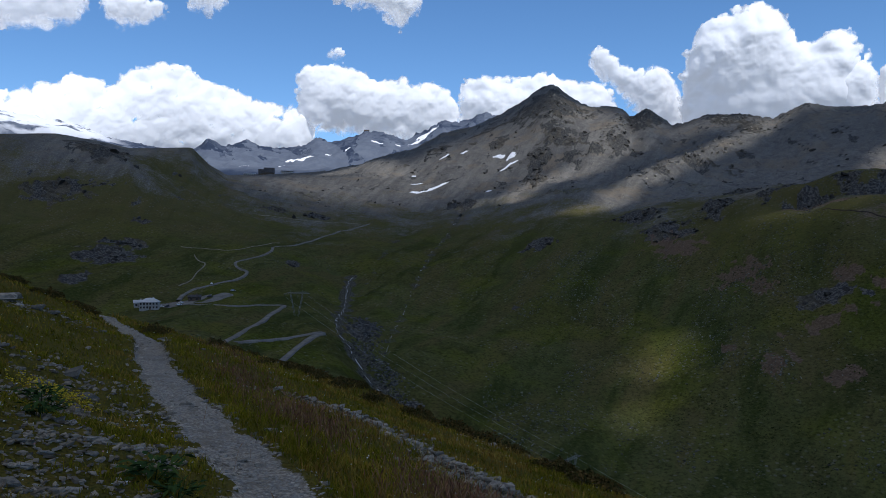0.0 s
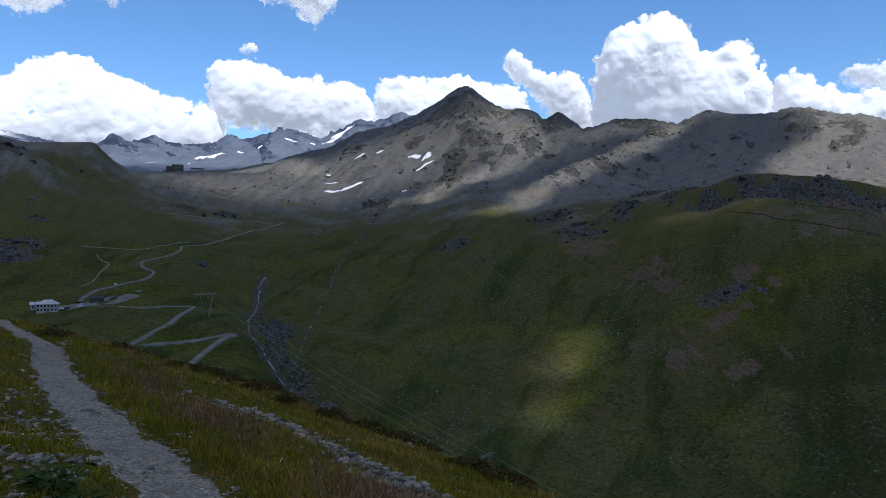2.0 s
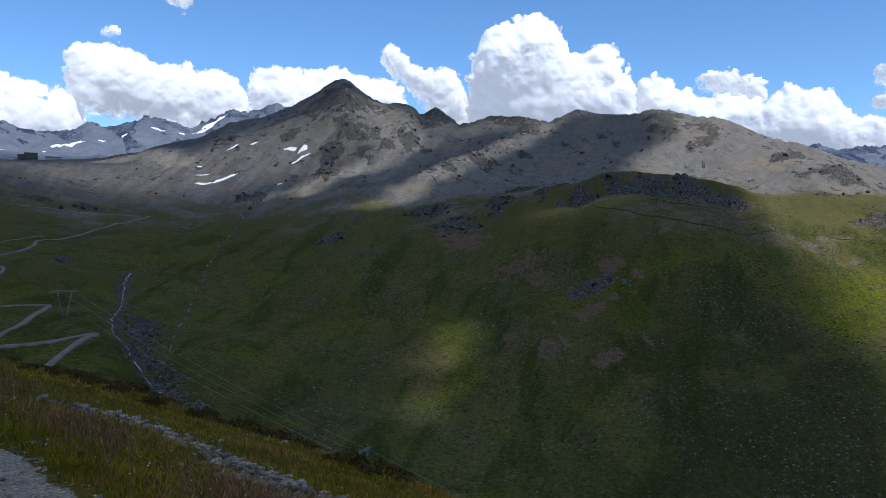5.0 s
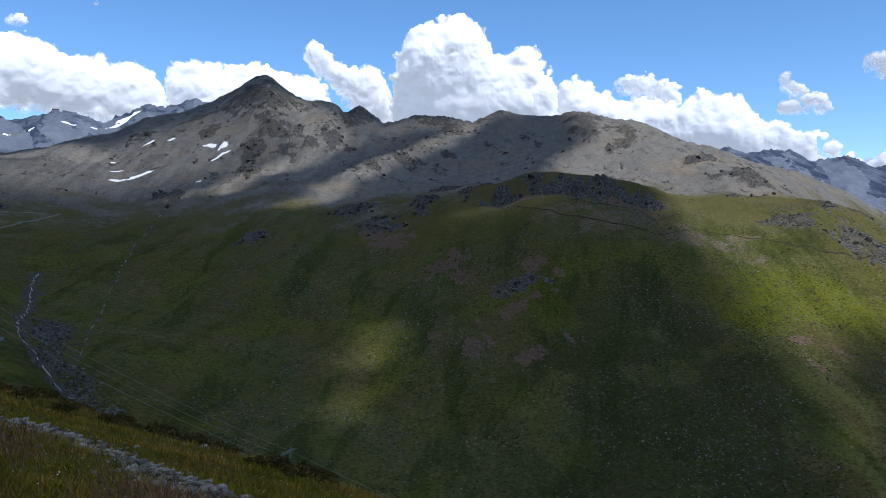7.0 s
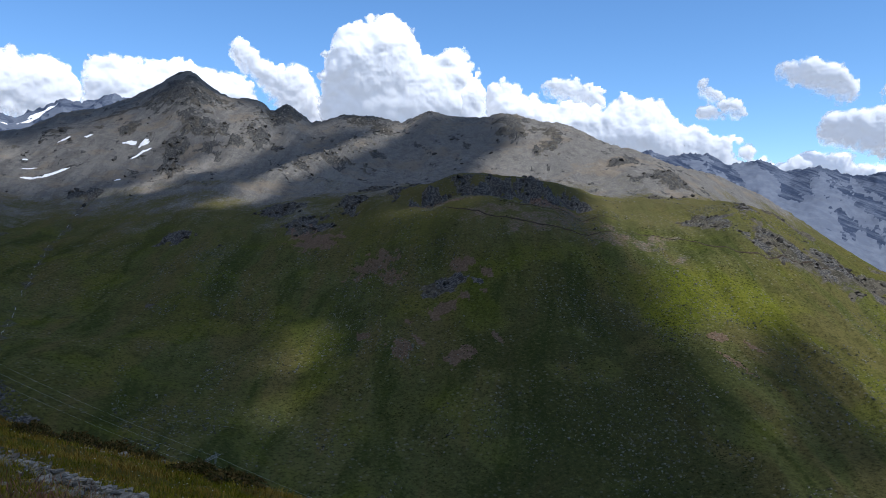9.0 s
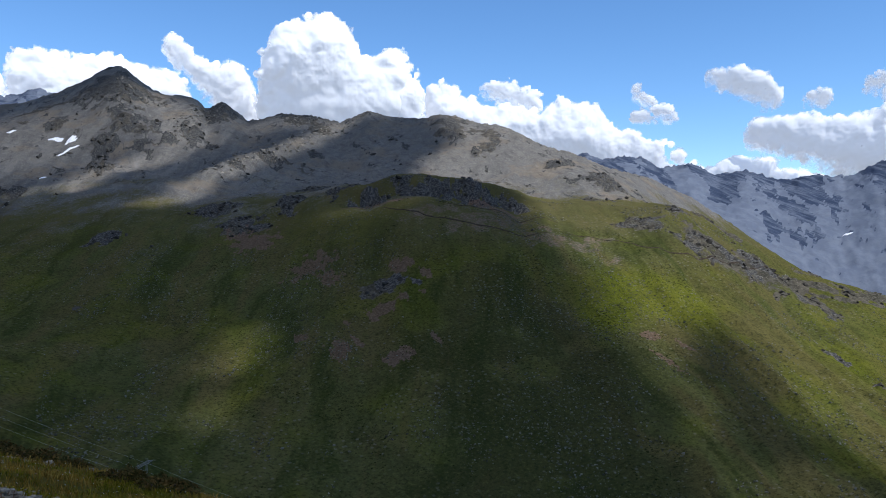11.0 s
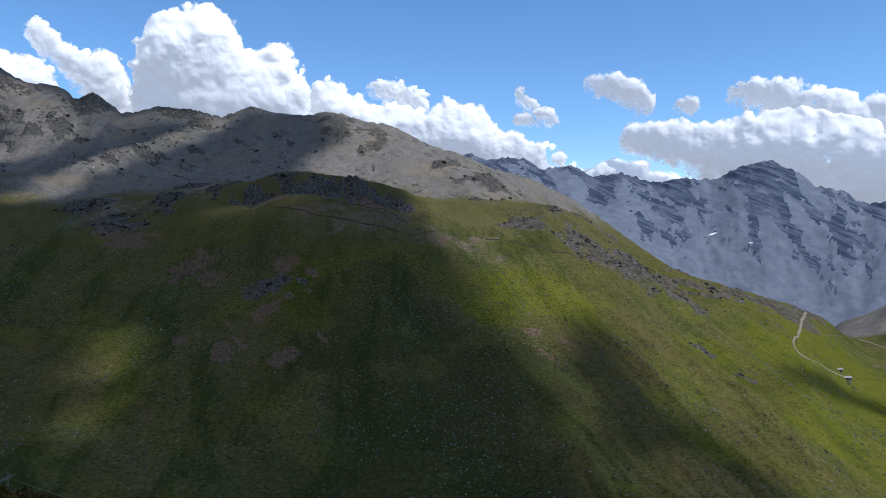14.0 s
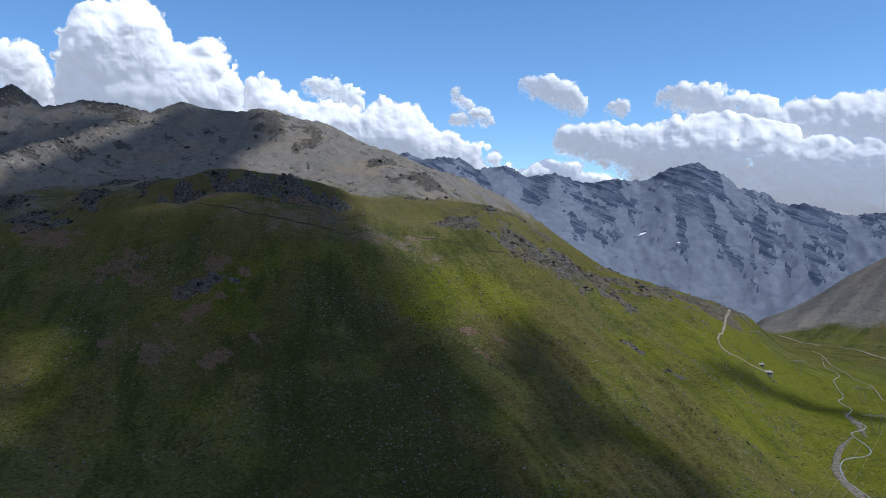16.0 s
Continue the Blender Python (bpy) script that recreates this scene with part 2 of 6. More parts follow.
# bare reddish scars in the turf: bearing, distance, half width, half length
SCARS = [(23.5,598,8,17),(24.8,611,3,13),(27.6,576,11,12),(28.6,586,3,12),(26.9,657,24,8),(30.7,605,3,8),(20.5,631,6,6),(21.3,766,22,26),(22.6,731,11,11),(17.1,884,26,40),(28.1,718,13,12),(29.8,697,7,9),(46.3,640,7,8),(47.6,600,3,15),(48.7,633,3,12)]
SCARS = [(*spot(a, d)[:2], w, l) for a, d, w, l in SCARS]
# grey and reddish rubble under the rock step, and turf painted greener and brighter
RUBBLE = [(*spot(a, d)[:2], w, l) for a, d, w, l in ((34.1, 800, 62, 26), (39, 800, 34, 30), (41.8, 805, 34, 18), (43.8, 766, 22, 9), (30.5, 815, 40, 18))]
# the first four put the sunlit tongue's brightness into the turf colour
SUNNY_GREEN = [(*spot(a, d)[:2], w) for a, d, w in ((44.4, 722, 30), (47.2, 712, 34), (49.2, 699, 26), (43.4, 668, 24), (22.8, 874, 40), (70.5, 1050, 190), (71.5, 720, 130), (74, 860, 160), (69, 860, 70))]
# blocks washed down beside the beck
BOULDER_BED = [(-76, 652), (-63, 645), (-60, 600), (-57, 555), (-47, 533), (-36, 516), (-36, 498), (-22, 470)]

# ---------------------------------------------------------------- materials
class Nodes:
    """Short hand for building a node material."""

    def __init__(self, name, rough=0.9):
        self.mat = bpy.data.materials.new(name)
        self.mat.use_nodes = True
        self.tree = self.mat.node_tree
        self.bsdf = self.tree.nodes["Principled BSDF"]
        self.bsdf.inputs["Roughness"].default_value = rough
        self.bsdf.inputs["Specular IOR Level"].default_value = 0.3 if rough < 0.6 else 0.0

    def add(self, kind, **given):
        n = self.tree.nodes.new("ShaderNode" + kind)
        for key, value in given.items():
            n.inputs[key.replace("_", " ")].default_value = value
        return n

    def link(self, a, b):
        self.tree.links.new(a, b)

    def coords(self):
        return self.add("TexCoord").outputs["Object"]

    def noise(self, size, detail=5, rough=0.6, where=None):
        n = self.add("TexNoise", Scale=1.0 / size, Detail=detail, Roughness=rough)
        self.link(where or self.coords(), n.inputs["Vector"])
        return n.outputs["Fac"]

    def ramp(self, fac, a, b):
        n = self.add("MapRange", From_Min=a, From_Max=b)
        n.interpolation_type = "SMOOTHSTEP"
        self.link(fac, n.inputs["Value"])
        return n.outputs["Result"]

    def math(self, op, a, b):
        n = self.add("Math")
        n.operation = op
        for k, v in ((0, a), (1, b)):
            if isinstance(v, (int, float)):
                n.inputs[k].default_value = v
            else:
                self.link(v, n.inputs[k])
        return n.outputs[0]

    def mix(self, fac, a, b):
        n = self.add("Mix")
        n.data_type = "RGBA"
        for k, v in ((0, fac), (6, a), (7, b)):
            if isinstance(v, (int, float)):
                n.inputs[k].default_value = v
            elif isinstance(v, tuple):
                n.inputs[k].default_value = (*v, 1)
            else:
                self.link(v, n.inputs[k])
        return n.outputs[2]

    def base(self, colour):
        self.link(colour, self.bsdf.inputs["Base Color"])

    def bump(self, height, strength=0.5, distance=0.1):
        n = self.add("Bump", Strength=strength, Distance=distance)
        self.link(height, n.inputs["Height"])
        self.link(n.outputs[0], self.bsdf.inputs["Normal"])


def ground_material():
    n = Nodes("mountain ground", 0.95)
    where = n.coords()
    def masks(name):
        at = n.add("Attribute")
        at.attribute_name = name
        sep = n.add("SeparateColor")
        n.link(at.outputs["Color"], sep.inputs[0])
        return sep.outputs[0], sep.outputs[1], sep.outputs[2], at.outputs["Alpha"]
    scree_m, rock_m, path_m, far_m = masks("cover")
    snow_m, earth_m, stone_m, turf_tone_m = masks("cover_more")
    streak_m, dark_m, near_m, steep_m = masks("cover_grain")
    huge, big, mid, fine, grain = (n.noise(s, 6, 0.62, where) for s in (260, 60, 11, 2.2, 0.35))
    # turf, from dry straw to lush green
    grass = n.mix(n.ramp(big, 0.36, 0.64), (0.068, 0.077, 0.028), (0.094, 0.095, 0.036))
    grass = n.mix(n.math("MULTIPLY", n.ramp(huge, 0.42, 0.62), 0.8), grass, (0.076, 0.072, 0.022))
    grass = n.mix(n.math("MULTIPLY", n.ramp(streak_m, 0.52, 0.85), 0.75), grass, (0.1, 0.084, 0.036))
    grass = n.mix(n.math("MULTIPLY", n.ramp(streak_m, 0.46, 0.12), 0.7), grass, (0.03, 0.044, 0.012))
    grass = n.mix(n.math("MULTIPLY", n.math("MAXIMUM", turf_tone_m, 0.0), 0.55), grass, (0.112, 0.126, 0.011))
    # values below zero turn the turf darker
    grass = n.mix(n.math("MULTIPLY", n.ramp(turf_tone_m, 0.0, -0.8), 0.62), grass, (0.03, 0.037, 0.014))
    heath = n.noise(24, 8, 0.7, where)
    grass = n.mix(n.math("MULTIPLY", n.ramp(heath, 0.52, 0.66), 0.4), grass, (0.028, 0.034, 0.014))
    grass = n.mix(n.math("MULTIPLY", n.ramp(mid, 0.48, 0.7), 0.45), grass, (0.04, 0.045, 0.017))
    tuft = n.noise(2.6, 6, 0.75, where)
    grass = n.mix(n.math("MULTIPLY", n.ramp(tuft, 0.5, 0.62), 0.72), grass, (0.022, 0.028, 0.011))
    grass = n.mix(n.math("MULTIPLY", n.ramp(tuft, 0.46, 0.36), 0.5), grass, (0.12, 0.115, 0.045))
    grass = n.mix(n.math("MULTIPLY", n.ramp(grain, 0.5, 0.7), 0.45), grass, (0.028, 0.034, 0.012))
    place = n.add("SeparateXYZ")
    n.link(where, place.inputs[0])
    grass = n.mix(n.math("MULTIPLY", n.ramp(n.math("ADD", place.outputs[2], n.math("MULTIPLY", big, 60.0)), 10, 95), 0.6), grass, (0.098, 0.086, 0.04))
    grass = n.mix(n.math("MULTIPLY", near_m, 0.5), grass, (0.125, 0.09, 0.016))
    scree = n.mix(n.ramp(huge, 0.35, 0.65), (0.13, 0.126, 0.118), (0.17, 0.158, 0.142))
    scree = n.mix(n.ramp(mid, 0.38, 0.68), scree, (0.11, 0.107, 0.102))
    scree = n.mix(n.math("MULTIPLY", n.ramp(fine, 0.48, 0.66), 0.5), scree, (0.25, 0.24, 0.22))
    scree = n.mix(n.math("MULTIPLY", n.ramp(streak_m, 0.45, 0.75), 0.38), scree, (0.085, 0.082, 0.078))
    scree = n.mix(n.math("MULTIPLY", n.ramp(streak_m, 0.42, 0.2), 0.32), scree, (0.225, 0.21, 0.188))
    steepened = n.add("Mapping", Scale=(1.0, 0.38, 0.38))
    n.link(where, steepened.inputs["Vector"])
    scree = n.mix(n.math("MULTIPLY", n.ramp(n.noise(85, 6, 0.65, where), 0.5, 0.64), 0.6), scree, (0.185, 0.15, 0.112))
    slabs = n.noise(13, 8, 0.8, steepened.outputs[0])
    scree = n.mix(n.math("MULTIPLY", n.ramp(slabs, 0.53, 0.64), 0.5), scree, (0.06, 0.058, 0.058))
    scree = n.mix(n.math("MULTIPLY", n.ramp(slabs, 0.44, 0.36), 0.4), scree, (0.24, 0.228, 0.206))
    rock = n.mix(n.ramp(mid, 0.36, 0.66), (0.04, 0.038, 0.034), (0.1, 0.09, 0.075))
    rock = n.mix(n.math("MULTIPLY", n.ramp(fine, 0.52, 0.66), 0.6), rock, (0.17, 0.155, 0.13))
    earth = n.mix(n.ramp(fine, 0.4, 0.65), (0.1, 0.066, 0.05), (0.17, 0.116, 0.09))
    stone = n.mix(n.ramp(n.noise(1.6, 3, 0.8, where), 0.42, 0.6), (0.03, 0.03, 0.028), (0.125, 0.12, 0.11))
    def blend(mask, soft_by, under, over, low=0.38, top=0.62, most=1.0):
        return n.mix(n.math("MULTIPLY", n.ramp(n.math("ADD", mask, n.math("MULTIPLY", n.math("SUBTRACT", soft_by, 0.5), 1.9)), low, top), most), under, over)
    crumb = n.math("ADD", n.math("MULTIPLY", mid, 0.5), n.math("MULTIPLY", fine, 0.5))
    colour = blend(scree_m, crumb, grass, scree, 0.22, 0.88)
    colour = blend(rock_m, crumb, colour, rock, 0.4, 0.75, 0.9)
    colour = blend(dark_m, crumb, colour, n.mix(n.ramp(fine, 0.42, 0.62), (0.04, 0.042, 0.044), (0.12, 0.115, 0.105)), 0.45, 0.62)
    colour = blend(earth_m, n.math("ADD", n.math("MULTIPLY", fine, 0.6), n.math("MULTIPLY", n.noise(5, 6, 0.75, where), 0.4)), colour, earth, 0.4, 0.85, 0.8)
    colour = blend(stone_m, crumb, colour, stone, 0.35, 0.85, 0.85)
    # scattered pale blocks in the turf
    cells = n.add("TexVoronoi", Scale=1 / 5.0)
    n.link(where, cells.inputs["Vector"])
    blocks = n.math("MULTIPLY", n.ramp(cells.outputs["Distance"], 0.26, 0.18), n.ramp(big, 0.44, 0.56))
    blocks = n.math("MULTIPLY", blocks, n.math("SUBTRACT", 1.0, path_m))
    colour = n.mix(n.math("MULTIPLY", blocks, n.math("SUBTRACT", 0.3, n.math("MULTIPLY", near_m, 0.3))), colour, (0.19, 0.185, 0.17))
    # far ranges of pale limestone, distance haze painted in as blue; and old snow
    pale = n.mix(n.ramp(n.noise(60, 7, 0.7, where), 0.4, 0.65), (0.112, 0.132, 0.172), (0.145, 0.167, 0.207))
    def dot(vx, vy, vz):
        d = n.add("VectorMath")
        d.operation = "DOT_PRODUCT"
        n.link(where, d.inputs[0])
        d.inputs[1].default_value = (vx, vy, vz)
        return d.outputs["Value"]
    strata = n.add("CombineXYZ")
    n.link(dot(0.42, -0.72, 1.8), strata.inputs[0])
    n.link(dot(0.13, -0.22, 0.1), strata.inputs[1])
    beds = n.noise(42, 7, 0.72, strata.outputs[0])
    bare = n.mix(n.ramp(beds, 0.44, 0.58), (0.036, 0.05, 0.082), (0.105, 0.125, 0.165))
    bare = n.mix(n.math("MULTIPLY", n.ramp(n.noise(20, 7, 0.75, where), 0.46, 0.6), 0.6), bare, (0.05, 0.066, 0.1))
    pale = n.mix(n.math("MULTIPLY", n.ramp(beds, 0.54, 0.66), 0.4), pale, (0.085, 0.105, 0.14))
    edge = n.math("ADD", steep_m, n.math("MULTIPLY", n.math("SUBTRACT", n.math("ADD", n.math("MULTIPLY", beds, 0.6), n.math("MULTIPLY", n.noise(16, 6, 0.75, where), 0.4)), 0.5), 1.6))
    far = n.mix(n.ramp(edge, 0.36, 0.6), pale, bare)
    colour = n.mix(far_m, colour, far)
    colour = n.mix(snow_m, colour, (0.82, 0.84, 0.88))
    trod = n.mix(n.ramp(n.noise(0.05, 4, 0.7, where), 0.38, 0.68), (0.185, 0.168, 0.145), (0.4, 0.365, 0.31))
    trod = n.mix(n.math("MULTIPLY", n.ramp(n.noise(0.9, 4, 0.6, where), 0.5, 0.7), 0.6), trod, (0.17, 0.15, 0.125))
    colour = blend(path_m, n.noise(0.25, 4, 0.7, where), colour, trod, 0.4, 0.6)
    n.base(colour)
    n.bump(n.math("ADD", mid, n.math("ADD", fine, n.math("MULTIPLY", grain, 0.12))), 0.8, 2.2)
    return n.mat


GROUND = ground_material()


def fall_line(az, r):
    """A coordinate that stays the same down the fall line: the slopes fan out from the nose of the bench."""
    return az + np.interp(az, [-10, 0, 20, 35, 50, 75], [-0.035, -0.03, -0.012, 0.0, 0.05, 0.053]) * (r - 700)


def field(x, y, rows, spread=34.0, seed=111):
    """How far the places lie inside a set of oval fields with ragged edges, 0 to about 1."""
    total = np.zeros_like(x)
    for cx, cy, sx, cx2, w, l, k in rows:
        sel = close_to(x, y, [(cx, cy)], 2.2 * max(w, l))
        if sel.any():
            dx, dy = x[sel] - cx, y[sel] - cy
            d = np.hypot((dx * cx2 - dy * sx) / w, (dx * sx + dy * cx2) / l) + 0.55 * fbm(x[sel], y[sel], spread, 4, seed, 0.6)
            total[sel] = np.maximum(total[sel], k * (1 - step(0.35, 1.35, d)))
    return total


def close_to(x, y, points, reach):
    p = np.array(points, float)
    return (x > p[:, 0].min() - reach) & (x < p[:, 0].max() + reach) & (y > p[:, 1].min() - reach) & (y < p[:, 1].max() + reach)


def relief(x, y):
    """Height of the ground at x, y, with a dictionary of what covers it."""
    shape = np.shape(x)
    x, y = np.asarray(x, float).ravel(), np.asarray(y, float).ravel()
    r, az = np.hypot(x, y), np.degrees(np.arctan2(x, y))
    zn, u, v, w = near_relief(x, y)
    zf, zone = far_relief(az, r)
    high = step(3.7, 5.0, zone) * (1 - 0.75 * step(46, 53, az))       # 0 meadows, 1 above the bench
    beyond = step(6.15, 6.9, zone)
    crest = step(5.4, 6.0, zone) * (1 - step(6.0, 6.5, zone))
    # ribs and hollows
    rib = np.zeros_like(zf)
    outer = r.max() > 300
    wander = 14 * fbm(x, y, 60, 3, 101) if outer else 0
    for pts, h, wd in RIB_LINES if r.max() > 900 else ():
        sel = close_to(x, y, pts, 4.5 * wd)
        if not sel.any():
            continue
        d, s = along(x[sel], y[sel], pts)
        d = d + wander[sel]
        rise = np.exp(-np.abs(d / wd) ** 1.4) * (0.25 + 0.75 * step(0, 0.15, s)) * (1 - 0.6 * step(0.6, 1, s))
        rib[sel] = np.maximum(rib[sel], rise)
        zf[sel] += h * rise * (1 - step(5.0, 5.75, zone[sel]))
    # rock step below the edge of the bench
    rb = np.interp(np.clip(az, -59, 109), AZ_TABLE, TABLES[2][0]) + 26 * fbm(x, y, 90, 3, 103)
    ledge = step(21, 26, az) * (1 - step(36.5, 39, az)) + 0.45 * step(13, 16, az) * (1 - step(19, 22, az)) * step(-0.2, 0.3, fbm(x, y, 120, 2, 105))
    back = rb - 34 - r
    zf = zf - 25 * ledge * step(-26, 4, back) * np.exp(-np.maximum(back, 0) / 90)
    cliff = ledge * step(-30, -12, back + 14 * fbm(x, y, 35, 3, 119)) * (1 - step(8, 34, back + 16 * fbm(x, y, 45, 3, 121))) * (0.35 + 0.65 * step(-0.3, 0.25, fbm(x, y, 26, 3, 123)))
    talus = ledge * step(5, 20, back) * (1 - step(45, 110, back))
    # small forms
    swell = fbm(x, y, 170, 3, 11) * 5.0
    rill = (ridged(x, y, 90, 4, 21) - 0.5) * (1.6 + 10 * high)
    fall = fall_line(az, r)
    rills = fbm(fall * 12, r * 0.17, 46, 4, 23, 0.55) * (2.2 + 4.5 * step(42, 52, az)) * step(340, 450, r) * (1 - step(1000, 1300, r)) * (1 - high) * (1 - step(64, 67.5, az)) if outer else 0
    bits = fbm(x, y, 110, 5, 31, 0.62)
    crag_field = field(x, y, FIELDS[0]) if outer else np.zeros_like(zf)
    turf_step = field(x, y, FIELDS[1], 22.0, 113) if outer else np.zeros_like(zf)
    crag = np.clip(0.5 * (bits - 0.55) + 0.25 * high * rib + 0.95 * crag_field + 0.9 * cliff, 0, 1) * np.maximum(high, np.maximum(crag_field, cliff))
    crag = np.maximum(crag, 0.7 * turf_step)
    ledges = step(47, 50, az) * (1 - step(64, 68, az)) * step(3.3, 3.9, zone) * (1 - step(4.2, 4.6, zone))
    crag = np.maximum(crag, 0.7 * ledges * step(-0.1, 0.35, bits))
    rough = ridged(x + 9 * fbm(x, y, 25, 2, 43) - 0.5 * y, 0.8 * y, 34, 5, 41, 0.66) if outer else 0.5
    amp = step(60, 400, r) * (1 - 0.72 * crest) * (1 - beyond)
    forms = amp * (swell * (1 - 0.6 * step(4.6, 5.6, zone)) + rill + rills + crag * (rough - 0.45) * (13 + 28 * high + 28 * cliff))
    zf = zf + np.where(forms > 0, forms * (1 - 0.8 * step(5.2, 5.8, zone)), forms)
    zf = zf + crest * ((ridged(x, y, 60, 4, 107, 0.6) - 0.6) * 14 + (ridged(x, y, 19, 3, 117, 0.6) - 0.6) * 6) * step(-18, -8, az) * (1 - step(50, 58, az))
    # far ranges
    slope = step(6.2, 6.8, zone) * (1 - 0.86 * step(7.6, 8.0, zone) * (1 - step(8.0, 8.25, zone)))
    big = ridged(x, y, 620, 6, 51, 0.56) if r.max() > 2000 else np.zeros_like(x)
    if r.max() > 2000:
        zf = zf + slope * (ridged(x, y, 150, 5, 57, 0.62) - 0.5) * 40 * (0.3 + 0.7 * step(7.15, 7.55, zone)) * (1 - 0.7 * step(7.3, 7.8, zone))
        ups = slope * (big - 0.6) * 55
        zf = zf + np.where(ups > 0, ups * (1 - step(7.0, 7.6, zone)), ups) + step(7.6, 8.0, zone) * (1 - step(8.0, 8.3, zone)) * (ridged(x, y, 130, 4, 53, 0.6) - 0.7) * 60
    # water courses
    db, sb = np.full_like(x, 1e4), np.ones_like(x)
    sel = (r > 300) & (r < 1000)
    if sel.any():
        db[sel], sb[sel] = along(x[sel], y[sel], BECK)
    deep = np.exp(-(db / 22) ** 2) * 7 * step(1.02, 0.5, sb)
    dg = np.full_like(x, 1e4)
    sel = (r > 450) & (r < 1400) & (az > -10) & (az < 5)
    if sel.any():
        dg[sel] = np.minimum(*[along(x[sel], y[sel], g)[0] for g in GULLIES]) + 9 * fbm(x[sel], y[sel], 40, 3, 109)
    zf = zf - deep - 3.5 * np.exp(-(dg / 10) ** 2) * (r > 300)
    k = 4.0
    z = k * np.logaddexp(zn / k, zf / k)
    near = 1 - step(0, 8, zf - zn + 4)
    bump = 0 if r.min() > 400 else fbm(x, y, 3.2, 4, 61) * 0.16 + fbm(x, y, 0.55, 3, 71) * 0.035 + fbm(x, y, 14, 2, 63) * 0.5 * step(14, 30, r)
    on_path = 1 - step(0.30, 0.56, np.abs(w) + 0.16 * perlin(x / 0.7, y / 0.7, 81))
    z = z + near * bump * (1 - 0.8 * on_path)
    cover = dict(r=r, az=az, zone=zone, near=near, path=on_path * near * (u < 62), crag=crag, high=high, beyond=beyond, u=u, v=v, w=w,
                 step=turf_step, field=crag_field, fall=fall, cliff=cliff, talus=talus, rib=rib, beck=db, gully=dg, big=big, zf=zf)
    return z.reshape(shape), cover


def ground_z(x, y):
    return relief(np.atleast_1d(np.asarray(x, float)), np.atleast_1d(np.asarray(y, float)))[0]


AZ = np.radians(np.concatenate([np.arange(-33, 78, 0.12), np.arange(78, 327, 3.32)]))
RAD = np.concatenate([np.geomspace(0.5, 60, 130)[:-1], np.geomspace(60, 300, 34)[:-1], np.geomspace(300, 2600, 420)[:-1], np.geomspace(2600, 4990, 110)])


def covers(x, y, z, c):
    """Three sets of four masks."""
    far = 1 - c["near"]
    line = 84 + 75 * step(-11, -19, c["az"]) + 46 * fbm(x, y, 130, 6, 91, 0.62) - 30 * c["rib"]
    line = line + 70 * step(22, 25, c["az"]) * (1 - step(40, 43, c["az"])) * (1 - step(4.3, 4.7, c["zone"]))
    line = line + 60 * step(36, 44, c["az"]) * (1 - step(4.7, 5.2, c["zone"]))
    scree = step(-115, 65, z - line) * far
    scree = np.maximum(scree, 0.45 * c["talus"] * far)
    # rock steps scattered over the turf under the bench and on the right-hand shoulder
    lumps = fbm(x, y, 24, 5, 94, 0.65) + 0.35 * fbm(x, y, 120, 2, 89)
    belt = 0.55 * step(42, 47, c["az"]) * step(3.2, 3.6, c["zone"]) * (1 - step(4.6, 5.2, c["zone"])) * (1 - step(60, 64, c["az"]))
    rock = np.maximum(step(0.10, 0.32, c["crag"]), 0.7 * np.clip(belt, 0, 1) * step(0.25, 0.8, lumps)) * far
    earth = np.zeros_like(x)
    wob = 7 * fbm(x, y, 16, 4, 95)
    tongue = 0.75 * fbm(x, 0.3 * y, 8, 4, 295, 0.6)
    for sx, sy, w, l in SCARS:
        sel = close_to(x, y, [(sx, sy)], 2.5 * max(w, l))
        if sel.any():
            d = np.hypot((x[sel] - sx) / w, (y[sel] - sy) / l) + wob[sel] / 16 + tongue[sel]
            earth[sel] = np.maximum(earth[sel], 1 - step(0.85, 1.0, d))
    for sx, sy, w, l in RUBBLE:
        sel = close_to(x, y, [(sx, sy)], 2.0 * max(w, l))
        if sel.any():
            spread = 1 - step(0.2, 1.6, np.hypot((x[sel] - sx) / w, (y[sel] - sy) / l) + wob[sel] / 9)
            scree[sel] = np.maximum(scree[sel], 0.45 * spread)
            earth[sel] = np.maximum(earth[sel], 0.62 * spread)
    earth = np.maximum(earth * far, c["talus"] * step(-0.3, 0.3, fbm(x, y, 60, 3, 96)) * 0.9 * far)
    stones = np.maximum((1 - step(1, 8, c["beck"] + 5 * fbm(x, y, 18, 3, 97) - 4 * step(-9, -4, c["az"]) * (1 - step(-2.5, -1, c["az"])))) * (c["az"] < 66), 0.62 * (1 - step(0, 3.5, c["gully"] + 4 * fbm(x, y, 12, 2, 98)))) * far * (c["r"] > 120)
    bed = along(x, y, BOULDER_BED)[0] + 5 * fbm(x, y, 10, 3, 297)
    stones = np.maximum(stones, 0.45 * (1 - step(0, 12, bed)) * far)
    snow = c["beyond"] * step(-22, -25, c["az"]) * step(7.45, 7.7, c["zone"]) * step(-0.55, -0.15, fbm(x, y, 150, 4, 99))
    lush = 0.55 * step(0.0, 0.6, fbm(x, y, 70, 3, 90))
    for sx, sy, w in SUNNY_GREEN:
        lush = lush + 1.25 * np.exp(-((x - sx) ** 2 + (y - sy) ** 2) / w ** 2)
    # turf darkens between bearings of about 23 and 52, out to some 740 m
    dark_turf = step(23, 33, c["az"] + 4 * fbm(x, y, 200, 3, 207)) * (1 - step(560, 740, c["r"] + 70 * fbm(x, y, 160, 3, 209))) * (1 - step(40, 52, c["az"] + 0.03 * (c["r"] - 600)))
